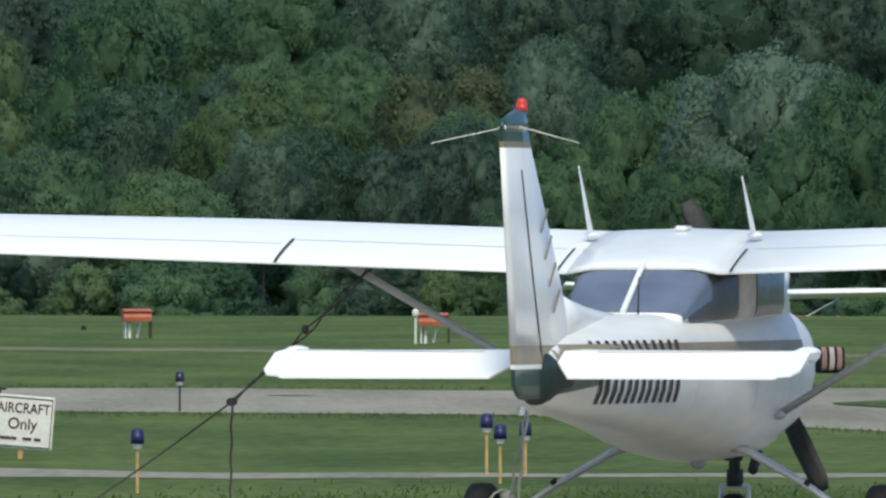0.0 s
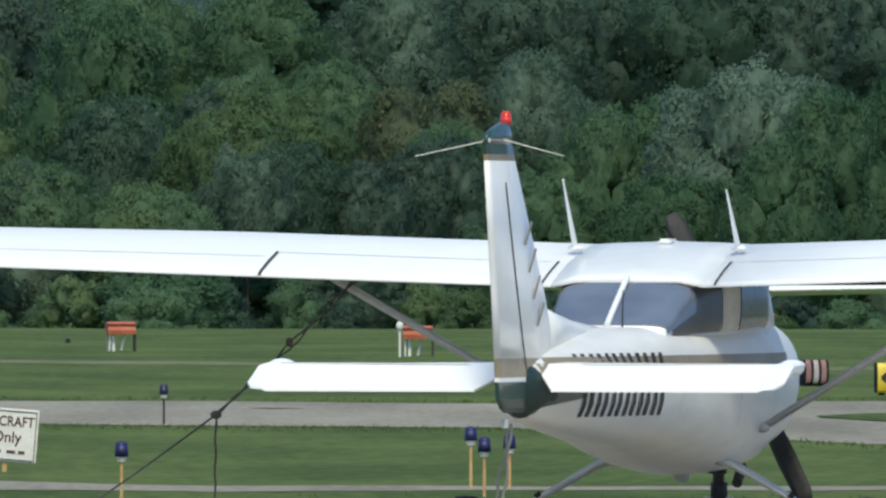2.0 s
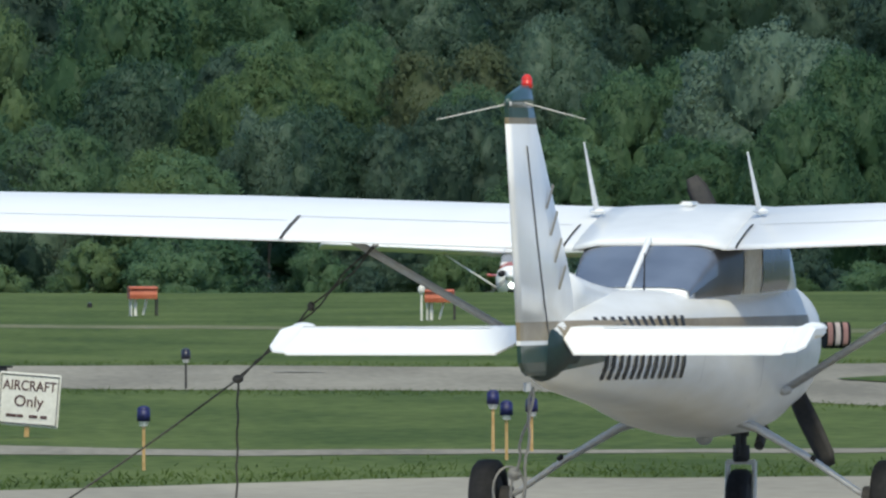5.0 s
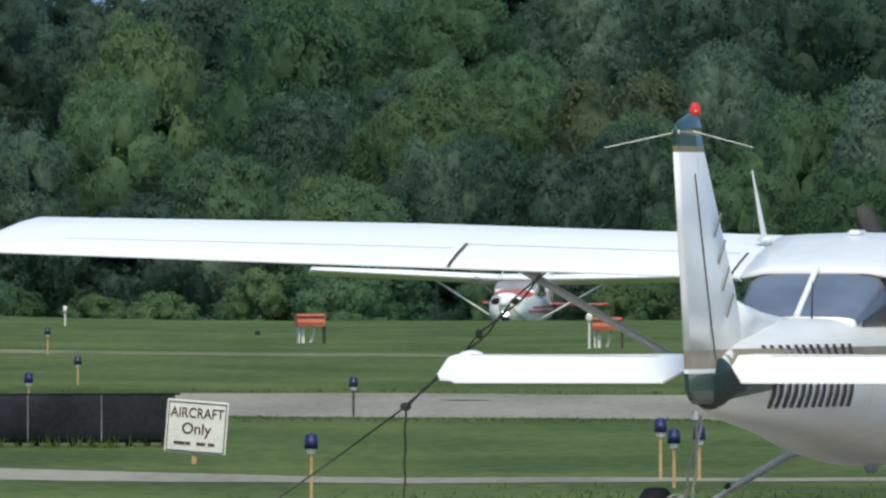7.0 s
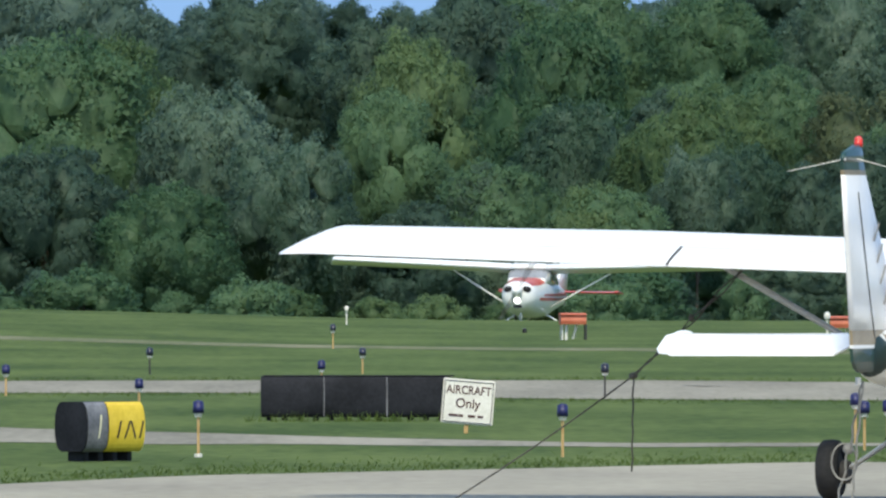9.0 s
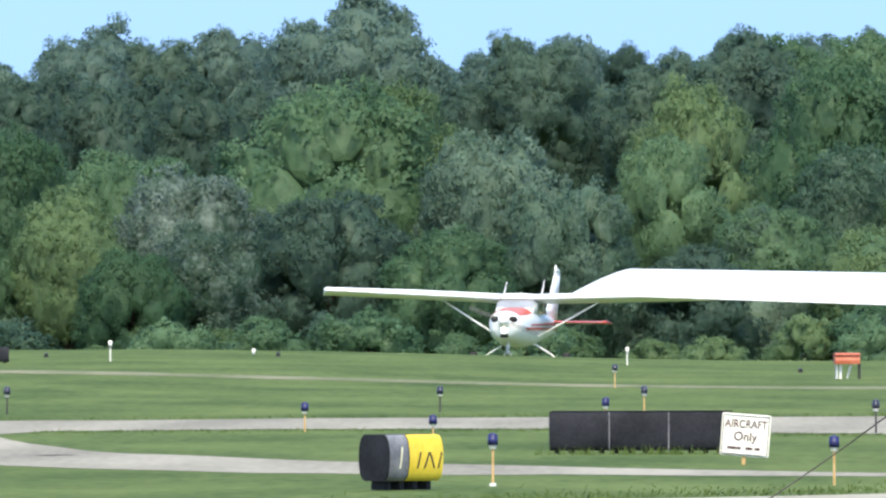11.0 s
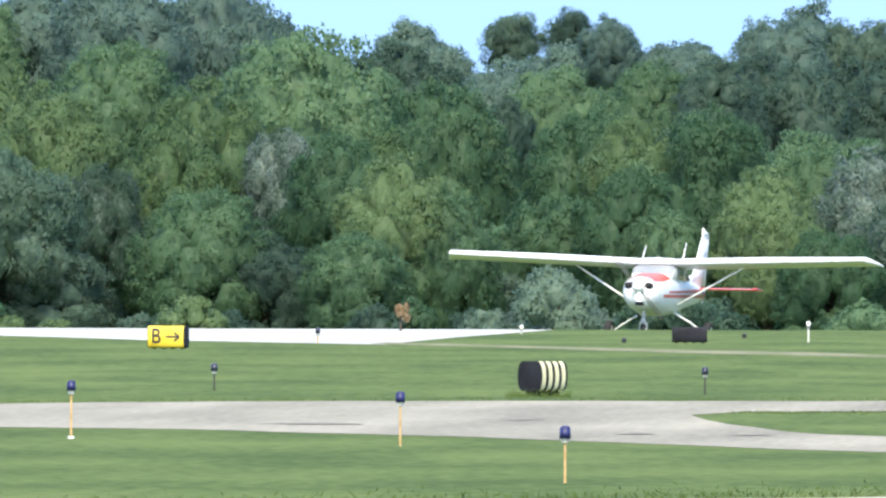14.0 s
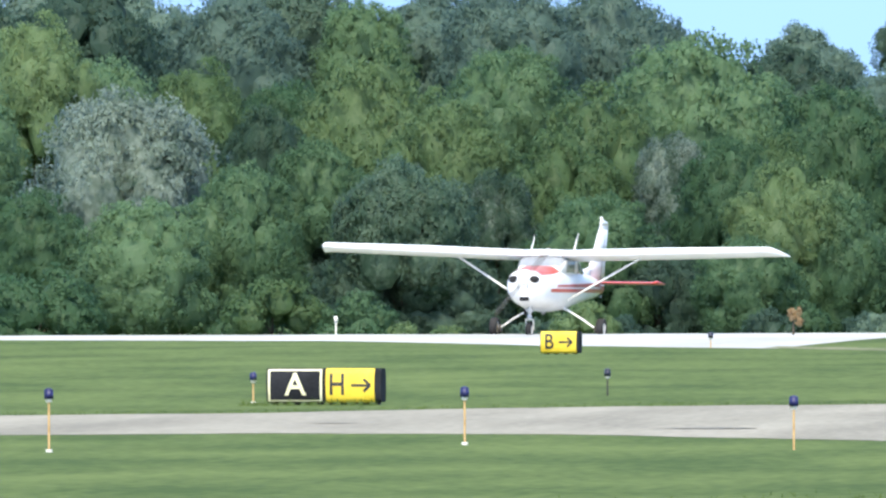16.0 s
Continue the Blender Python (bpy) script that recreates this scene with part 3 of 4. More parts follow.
        pane("cowl_panel", BODY, 1.88, 0.80, 8, 32, RED, root, "red anti-glare panel on the cowling", grow=0.006)
    else:
        band("flank_stripe", 1.0, -3.85, lambda y: 1.175, lambda y: 1.268, TAN, root, "tan flank stripe")
        band("flank_line", 1.0, -3.9, lambda y: 1.115, lambda y: 1.13, SEAM, root, "thin dark flank line")
        band("tail_paint", -3.25, -3.92, lambda y: 0.97 + 0.07 * (y + 4.14) / 0.9, lambda y: 1.11, GREEN, root, "dark green paint at the tail")
        for y in (0.50, -0.42):
            band("door_seam", y, y - 0.008, lambda y: 0.74, lambda y: 1.40, GAP, root, steps=1)
        band("skin_seam", -1.55, -1.557, lambda y: 0.80, lambda y: 1.38, GAP, root, steps=1)
        for k in range(6):  # registration, shown as plain bars
            for d in (0, 0.115):
                band("registration_bar", -3.27 + 0.24 * k + d, -3.215 + 0.24 * k + d, lambda y: 0.93, lambda y: 1.285, LETTER, root, steps=2, off=0.01)
    # nose
    bm = bmesh.new()
    loops = []
    for y, r in ((1.98, 0.145), (2.08, 0.14), (2.17, 0.115), (2.25, 0.07), (2.28, 0.02)):
        loops.append([(r * math.cos(a), y, 1.22 + r * math.sin(a)) for a in [2 * math.pi * k / 20 for k in range(20)]])
    part("spinner", rings(bm, loops), WHITE, root, "white pointed spinner", smooth=True)
    for side in (-1, 1):
        part("air_inlet", ball(bmesh.new(), (side * 0.215, 1.985, 1.26), 0.115, 1.15, 0.4, 0.72), DARK, root, "dark cooling air inlet")
    part("air_filter", box(bmesh.new(), (-0.10, 1.80, 0.80), (0.10, 1.97, 0.915), 0.015), DARK, root, "black air filter box")
    light = part("landing_light", ball(bmesh.new(), (0.0, 1.985, 1.0), 0.085, 1, 0.4, 1), LAMP if landing else CLEAR, root, "bright round landing light")
    # nose gear
    bm = rod(bmesh.new(), (0, 1.47, 0.75), (0, 1.5, 0.42), 0.034)
    rod(bm, (0, 1.5, 0.50), (0, 1.5, 0.40), 0.05)
    rod(bm, (0, 1.43, 0.62), (0, 1.40, 0.44), 0.014)
    rod(bm, (-0.05, 1.46, 0.58), (0.05, 1.46, 0.58), 0.03)
    nose = part("nose_strut", bm, STEEL if landing else SEAM, root, "greasy nose gear leg", smooth=True)
    bm = bmesh.new()
    for side in (-1, 1):
        rod(bm, (side * 0.08, 1.5, 0.40), (side * 0.08, 1.47, 0.17), 0.016)
    box(bm, (-0.095, 1.47, 0.385), (0.095, 1.53, 0.415), 0.012)
    part("nose_fork", bm, PALE, nose, "white nose wheel fork")
    wheel(root, 0, 1.47, 0.18, 0.12, PALE if landing else SEAM, "nose_wheel")
    part("belly_vent", ball(bmesh.new(), (0.02, 0.35, 0.56), 0.05, 1, 1.2, 0.9), STEEL, root)
    part("exhaust", rod(bmesh.new(), (0.2, 1.2, 0.6), (0.2, 1.05, 0.5), 0.03), SEAM, root)
    part("tail_ring", rod(bmesh.new(), (0, -4.3, 0.93), (0, -4.3, 0.88), 0.02), STEEL, root)
    if not landing:
        part("rear_whip", rod(bmesh.new(), (0.10, -1.68, 1.41), (0.10, -1.66, 1.64), 0.006, 0.003, 6), DARK, root, "thin black whip antenna")
    prop = propeller(root, -26 if not landing else 60, BLUR if landing else SEAM)
    return root, prop


parked, parked_prop = aeroplane("parked white aeroplane with green and tan tail, tied down on apron", False)
PARKED_POSE = pose(3.83, 134, 0.012, 0, 0, -14.2)
parked.matrix_basis = PARKED_POSE
lander, lander_prop = aeroplane("landing white and red high-wing light aeroplane just above the runway", True)
lander.scale = (1.08, 1.08, 1.08)


def cord(name, points, radius, mat, label):
    """A rope through points, sagging smoothly."""
    cu = bpy.data.curves.new(name, "CURVE")
    cu.dimensions, cu.bevel_depth, cu.bevel_resolution = "3D", radius, 2
    sp = cu.splines.new("POLY")
    sp.points.add(len(points) - 1)
    for p, q in zip(sp.points, points):
        p.co = (*q, 1)
    ob = new("tmp", cu)
    me = bpy.data.meshes.new_from_object(ob.evaluated_get(bpy.context.evaluated_depsgraph_get()))
    bpy.data.objects.remove(ob)
    me.materials.clear()
    me.materials.append(mat)
    return tagged(new(name, me), label, "rope")


def at_parked(x, y, z):
    return PARKED_POSE @ Vector((x, y, z))


def ropes():
    ring, knot, anchor = at_parked(-1.84, -0.05, 1.70), at_parked(-2.63, -0.2, 0.905), at_parked(-3.95, -0.3, 0.0)
    foot = at_parked(-2.64, -0.2, 0.2)
    rope = tagged(new("tie_down_rope"), "dark tie-down rope knotted between wing and ground", "rope")

    def piece(name, pts, r, mat):
        ob = cord(name, pts, r, mat, "")
        ob.parent = rope
        for key in ("category",):
            del ob[key]

    line = lambda a, b, off, sag: [a.lerp(b, k / 14) + Vector((off * math.sin(k * 1.7), 0, -sag * math.sin(math.pi * k / 14))) for k in range(15)]
    piece("strand", line(ring, knot, 0.012, 0.01), 0.0055, ROPE)
    piece("strand", line(ring + Vector((0.03, 0, 0)), knot, -0.014, 0.02), 0.0055, ROPE)
    piece("strand", line(knot, anchor, 0.0, 0.02), 0.006, ROPE)
    piece("strand", line(knot, foot, 0.004, 0), 0.0065, ROPE)
    part("knot", ball(bmesh.new(), knot, 0.028, 1.2, 1, 0.9), ROPE, rope)
    part("knot", ball(bmesh.new(), ring.lerp(knot, 0.47), 0.022, 1, 1, 1.3), ROPE, rope)
    # tail tie-down
    tail = at_parked(0, -4.15, 0.9)
    rope = tagged(new("tail_rope"), "pale rope tying the tail down with loose loops", "rope")
    base = at_parked(-0.12, -4.0, 0.0)
    piece("strand", line(tail, base, 0.008, 0), 0.008, PALE_ROPE)
    piece("strand", line(tail, base + Vector((-0.1, 0.1, 0)), -0.012, 0), 0.008, PALE_ROPE)
    loop = [base + Vector((-0.05 + 0.09 * math.cos(a), 0.03 * math.sin(2 * a), 0.33 + 0.13 * math.sin(a))) for a in [2 * math.pi * k / 18 for k in range(19)]]
    piece("loop", loop, 0.007, PALE_ROPE)
    part("knot", ball(bmesh.new(), base + Vector((-0.02, 0, 0.42)), 0.04), PALE_ROPE, rope)


ropes()


# ---- airfield lights, signs and boxes ----
def on_ground(x, y, turn=0):
    return pose(x, y, height(x, y) + 0.005, 0, 0, turn)


def taxi_light(tall, glass, label, stake=STAKE, plate=True):
    root = tagged(new("taxiway_light"), label, "taxiway light", "lights along the taxiways")
    part("stake", rod(bmesh.new(), (0, 0, 0), (0, 0, tall - 0.13), 0.013, 0.012), stake, root, "thin stake")
    if plate:
        part("base_plate", rod(bmesh.new(), (0, 0, 0), (0, 0, 0.03), 0.035), PALE, root)
    part("collar", rod(bmesh.new(), (0, 0, tall - 0.15), (0, 0, tall - 0.11), 0.03, 0.042), PALE, root, "pale collar")
    bm = rod(bmesh.new(), (0, 0, tall - 0.115), (0, 0, tall - 0.03), 0.05, 0.047, 16)
    bmesh.ops.create_uvsphere(bm, u_segments=16, v_segments=8, radius=0.047, matrix=Matrix.Translation((0, 0, tall - 0.03)) @ Matrix.Diagonal((1, 1, 0.62, 1)))
    part("lens", bm, glass, root, "blue glass lens", smooth=True)
    return root


BLUE_LABEL = "short taxiway edge light with blue lens on an orange stake"
for x, y, tall, turn in ((0.85, 158.5, 0.47, 0), (1.66, 212, 0.42, 0), (3.62, 167.4, 0.48, 0), (3.60, 163, 0.45, 0), (3.92, 167.4, 0.42, 0), (-1.76, 217, 0.42, 0), (-2.34, 158.4, 0.5, 0),
                         (-5.56, 215, 0.38, 0), (-3.66, 200, 0.34, 0), (-7.6, 147, 0.5, 0), (-14.68, 181.3, 0.63, 0), (-10.78, 175.4, 0.57, 0),
                         (-17.73, 244.6, 0.4, 0), (-18.52, 175.2, 0.67, 0), (-21.98, 235, 0.44, 0), (-4.38, 245, 0.38, 0), (-10.49, 241.5, 0.4, 0)):
    dark = (x, y) in ((1.66, 212), (-4.38, 245), (-10.49, 241.5), (-17.73, 244.6))
    taxi_light(tall, BLACKISH if dark else BLUE, "short taxiway edge light with dark lens on a dark stake" if dark else BLUE_LABEL, SEAM if dark else STAKE, not dark and (x < -14 or x == -2.34)).matrix_basis = on_ground(x, y)
for x, y, tall in ((-2.23, 295, 0.42), (-1.44, 247, 0.37), (-22.03, 332, 0.32)):
    taxi_light(tall, BLACKISH, "small edge light with a dark lens on a stake", plate=False).matrix_basis = on_ground(x, y)


def runway_light(tall):
    root = tagged(new("runway_light"), "white runway edge light on a pale stake", "runway light", "lights along the runway")
    part("stake", rod(bmesh.new(), (0, 0, 0), (0, 0, tall - 0.1), 0.018), PALE, root)
    bm = rod(bmesh.new(), (0, 0, tall - 0.14), (0, 0, tall - 0.03), 0.034, 0.044, 14)
    ball(bm, (0, 0, tall - 0.03), 0.042, 1, 1, 0.6)
    part("lens", bm, PALE, root, "milky white lens", smooth=True)
    return root


for x, y, tall in ((-2.5, 366, 0.40), (-12.77, 342, 0.43), (-34.2, 386, 0.46), (-10.8, 374, 0.14), (13.3, 366, 0.30), (-20.2, 372, 0.2)):
    runway_light(tall).matrix_basis = on_ground(x, y)


def marker(r):
    root = tagged(new("ground_marker"), "small dark lamp housing low in the grass", "lamp housing", "dark housings in the grass")
    part("housing", rod(bmesh.new(), (0, 0, 0), (0, 0, r * 1.5), r, r * 0.8, 14), DARK, root)
    part("cap", ball(bmesh.new(), (0, 0, r * 1.5), r * 0.8, 1, 1, 0.5), BLACKISH, root, smooth=True)
    return root


for x, y in ((1.17, 346), (-14.64, 356), (-10.09, 368), (-16.3, 338)):
    marker(0.05).matrix_basis = on_ground(x, y)


def letters(text, size, mat, parent, x, z, depth, sx=1.0):
    cu = bpy.data.curves.new("lettering", "FONT")
    cu.body, cu.size, cu.align_x, cu.align_y, cu.offset = text, size, "CENTER", "CENTER", 0.012 * size
    ob = new("tmp", cu)
    me = bpy.data.meshes.new_from_object(ob.evaluated_get(bpy.context.evaluated_depsgraph_get()))
    bpy.data.objects.remove(ob)
    bm = bmesh.new()
    bm.from_mesh(me)
    bmesh.ops.triangulate(bm, faces=bm.faces[:])
    bmesh.ops.subdivide_edges(bm, edges=bm.edges[:], cuts=2, use_grid_fill=True)
    for v in bm.verts:
        px, pz = x + v.co.x * sx, z + v.co.y
        v.co = Vector((px, depth(pz), pz))
    return part("lettering", bm, mat, parent)


def arrow(way, length, mat, parent, x, z, depth):
    bm = bmesh.new()

    def bar(a, b, w):
        a, b = Vector(a), Vector(b)
        n = Vector((-(b - a).y, (b - a).x)).normalized() * w / 2
        for k in range(6):
            p, q = a.lerp(b, k / 6), a.lerp(b, (k + 1) / 6)
            bm.faces.new([bm.verts.new((c.x, depth(c.y), c.y)) for c in (p + n, q + n, q - n, p - n)])
    bar((x - length / 2, z), (x + length / 2, z), 0.035)
    tip = x + way * length / 2
    bar((tip, z), (tip - way * 0.10, z + 0.085), 0.035)
    bar((tip, z), (tip - way * 0.10, z - 0.085), 0.035)
    return part("arrow", bm, mat, parent)


def airfield_sign(length, tall, thick, faces, label, back=BLACK, clear=0.07):
    """A barrel-shaped sign on short feet. faces: (from, to, material) along the front, which looks to -y."""
    root = tagged(new("airfield_sign"), label, "airfield sign")
    z0, z1 = clear, clear + tall
    zm, half = (z0 + z1) / 2, tall / 2

    def bulge(z, extra=0.0):
        u = (z - zm) / half
        return -(thick / 2) * (0.62 + 0.38 * math.sqrt(max(0, 1 - min(1, abs(u)) ** 2.2))) - extra

    zs = [z0 + (z1 - z0) * k / 14 for k in range(15)]
    loops = [[(x, bulge(z), z) for z in zs] + [(x, -bulge(z), z) for z in reversed(zs)] for x in (-length / 2, length / 2)]
    part("housing", rings(bmesh.new(), loops), back, root, "black rounded housing")
    for a, b, mat in faces:
        bm = bmesh.new()
        rows = [[bm.verts.new((x, bulge(z, 0.006), z)) for x in (a, b)] for z in zs[:-1] + [z1 - 0.002]]
        for p, q in zip(rows, rows[1:]):
            bm.faces.new((p[0], p[1], q[1], q[0]))
        part("panel", bm, mat, root)
    feet = max(4, int(length / 0.16))
    for k in range(feet):
        x = -length / 2 + length * (k + 0.5) / feet
        part("foot", box(bmesh.new(), (x - 0.03, -thick * 0.25, 0), (x + 0.03, thick * 0.25, clear), 0.005), DARK, root)
    return root, zm, lambda z: bulge(z, 0.011)


# A | H with arrow
sign, zm, d = airfield_sign(1.62, 0.47, 0.34, [(-0.79, 0.0, BLACK), (0.03, 0.72, YELLOW)], "black and yellow taxiway sign with A, H and an arrow", clear=0.03)
bm = bmesh.new()
for a, b, z0, z1 in ((-0.785, -0.02, zm + 0.20, zm + 0.222), (-0.785, -0.02, zm - 0.222, zm - 0.20), (-0.785, -0.755, zm - 0.2, zm + 0.2), (-0.05, -0.02, zm - 0.2, zm + 0.2)):
    for k in range(6):
        za, zb = z0 + (z1 - z0) * k / 6, z0 + (z1 - z0) * (k + 1) / 6
        bm.faces.new([bm.verts.new(p) for p in ((a, d(za), za), (b, d(za), za), (b, d(zb), zb), (a, d(zb), zb))])
CREAM = material("cream_lettering", (0.68, 0.64, 0.42), (0.8, 0.77, 0.55), rough=0.5)
part("border", bm, CREAM, sign, "cream border line")
letters("A", 0.44, CREAM, sign, -0.40, zm, d)
letters("H", 0.42, LETTER, sign, 0.19, zm, d, 0.8)
arrow(1, 0.27, LETTER, sign, 0.53, zm, d)
sign.matrix_basis = on_ground(-20.78, 233, -8)

sign, zm, d = airfield_sign(0.74, 0.41, 0.3, [(-0.36, 0.33, YELLOW)], "yellow taxiway sign with B and an arrow", clear=0.02)
letters("B", 0.40, LETTER, sign, -0.20, zm, d, 0.85)
arrow(1, 0.26, LETTER, sign, 0.12, zm, d)
sign.matrix_basis = on_ground(-23.92, 318, -10)

sign, zm, d = airfield_sign(0.60, 0.37, 0.3, [(-0.29, 0.29, YELLOW)], "yellow taxiway sign with a backward arrow and B", clear=0.03)
letters("B", 0.36, LETTER, sign, 0.15, zm, d, 0.85)
arrow(-1, 0.24, LETTER, sign, -0.12, zm, d)
sign.matrix_basis = on_ground(11.05, 245, 4)

# the tilted sign with weathered characters, shown as bars
GREY_FACE = material("faded_black_face", (0.10, 0.10, 0.11), (0.22, 0.22, 0.23), scale=4, rough=0.35)
sign, zm, d = airfield_sign(0.70, 0.43, 0.40, [(-0.345, -0.10, GREY_FACE), (-0.09, 0.345, YELLOW)], "weathered black and yellow barrel-shaped taxiway sign", clear=0.08)
for x0, lean, mat in ((-0.20, 0.015, CREAM), (0.03, 0.02, LETTER), (0.13, 0.03, LETTER), (0.20, -0.03, LETTER), (0.30, 0.02, LETTER)):
    bm = bmesh.new()
    rows = []
    for k in range(9):
        z = zm - 0.10 + (0.2 if mat is CREAM else 0.15) * k / 8
        rows.append([bm.verts.new((x0 + lean * (k / 4 - 1) + e, d(z), z)) for e in (-0.01, 0.01)])
    for p, q in zip(rows, rows[1:]):
        bm.faces.new((p[0], p[1], q[1], q[0]))
    part("worn_bar", bm, mat, sign)
sign.matrix_basis = on_ground(-3.15, 156, 46)

STRIPE_WHITE = material("cream_stripe", (0.62, 0.57, 0.33), (0.78, 0.73, 0.46), rough=0.5)
sign, zm, d = airfield_sign(0.62, 0.42, 0.42, [(-0.30 + 0.155 * k, -0.30 + 0.155 * k + 0.09, STRIPE_WHITE) for k in range(4)], "black barrel-shaped sign with cream vertical stripes")
sign.matrix_basis = on_ground(-12.65, 238.5, 57)
DUSTY = material("dusty_white_stripe", (0.40, 0.33, 0.31), (0.52, 0.45, 0.43), rough=0.6)
PINK = material("faded_red_stripe", (0.25, 0.125, 0.115), (0.36, 0.20, 0.18), rough=0.6)
sign, zm, d = airfield_sign(0.34, 0.31, 0.28, [(-0.16 + 0.11 * k, -0.16 + 0.11 * k + 0.07, PINK if k != 1 else DUSTY) for k in range(3)], "faded red and white striped barrel-shaped sign", clear=0.03)
sign.matrix_basis = on_ground(10.6, 258, 22)
sign, zm, d = airfield_sign(1.98, 0.43, 0.32, [], "long black back of a taxiway sign standing in the grass", clear=0.03)
for x in (-0.33, 0.33):  # joints between the three sections
    part("joint", box(bmesh.new(), (x - 0.006, -0.166, 0.04), (x + 0.006, -0.1, 0.455), 0.002), GREY_FACE, sign, "grey joint strip")
part("lid", box(bmesh.new(), (-0.97, -0.11, 0.457), (1.04, 0.11, 0.472), 0.004), BLACK, sign, "thin overhanging lid")
sign.matrix_basis = on_ground(-1.16, 188, 2)
sign, zm, d = airfield_sign(0.70, 0.30, 0.28, [], "small black back of a distant taxiway sign", clear=0.02)
sign.matrix_basis = on_ground(-14.95, 337, 3)


def notice():
    root = tagged(new("notice_sign"), "white notice board reading aircraft only on a wooden stake", "notice sign")
    part("stake", box(bmesh.new(), (-0.02, 0.012, 0), (0.02, 0.04, 0.45), 0.004), STAKE, root, "wooden stake")
    board = box(bmesh.new(), (-0.255, -0.01, 0.09), (0.255, 0.01, 0.53), 0.008)
    part("board", board, PALE, root, "white board")
    edge = bmesh.new()
    for lo, hi in (((-0.24, 0.505), (0.24, 0.512)), ((-0.24, 0.105), (0.24, 0.112)), ((-0.24, 0.105), (-0.233, 0.512)), ((0.233, 0.105), (0.24, 0.512))):
        box(edge, (lo[0], -0.016, lo[1]), (hi[0], -0.012, hi[1]))
    part("border", edge, LETTER, root, "dark border line")
    ink = material("brown_lettering", (0.05, 0.02, 0.02), (0.10, 0.04, 0.04), rough=0.6)
    flat = lambda z: -0.015
    letters("AIRCRAFT", 0.118, ink, root, 0, 0.42, flat, 0.82)
    letters("Only", 0.13, ink, root, 0.0, 0.29, flat, 0.95)
    for k, wide in enumerate((0.10, 0.05, 0.08, 0.06)):
        part("small_print_bar", box(bmesh.new(), (-0.18 + 0.095 * k, -0.016, 0.16), (-0.18 + 0.095 * k + wide * 0.9, -0.012, 0.184)), ink, root)
    root.matrix_basis = on_ground(0.0, 176, -4) @ pose(0, 0, 0, 0, 4.5, 0)


notice()


def papi():
    """An orange light housing on thin legs."""
    root = tagged(new("approach_light_unit"), "faded orange light housing on thin pale legs in the grass", "approach light", "orange light housings")
    bm = bmesh.new()
    loops = []
    for x in (-0.235, 0.235):
        loops.append([(x, y, z) for y, z in ((-0.35, 0.29), (-0.37, 0.36), (-0.34, 0.47), (-0.2, 0.50), (0.35, 0.50), (0.4, 0.45), (0.4, 0.29))])
    rings(bm, loops)
    part("housing", bm, ORANGE, root, "faded orange housing")
    part("lid_lip", box(bmesh.new(), (-0.245, -0.39, 0.455), (0.245, 0.42, 0.475), 0.006), ORANGE, root)
    for x, y, lean in ((-0.2, -0.25, 0.0), (0.24, -0.25, 0.0), (-0.2, 0.25, 0), (0.24, 0.25, 0)):
        part("leg", rod(bmesh.new(), (x, y, 0), (x, y, 0.3), 0.014), SEAM if x > 0 else PALE, root)
    part("conduit", rod(bmesh.new(), (-0.13, -0.2, 0), (-0.13, -0.2, 0.3), 0.03), PALE, root, "pale conduit")
    part("conduit", rod(bmesh.new(), (0.0, -0.15, 0.02), (0.07, -0.2, 0.3), 0.022), PALE, root)
    return root


unit = papi()
unit.matrix_basis = on_ground(1.98, 324, 3)
other = copy_thing(unit, on_ground(6.74, 312, -3))
bm = rod(bmesh.new(), (0, 0, 0.0), (0, 0, 0.45), 0.02)
ball(bm, (0, 0, 0.5), 0.06, 1, 1, 1.3)
post = tagged(part("lamp_post_stub", bm, PALE), "short pale post with a rounded head beside the orange housing", "post")
post.matrix_basis = on_ground(6.42, 311)


# ---- woods ----
def ball_triangles(fine):
    bm = bmesh.new()
    bmesh.ops.create_icosphere(bm, subdivisions=fine, radius=1)
    out = np.array([[v.co[:] for v in f.verts] for f in bm.faces])
    bm.free()
    return out


BALL = ball_triangles(2)


def unit(v):
    return v / (np.linalg.norm(v, axis=-1, keepdims=True) + 1e-9)


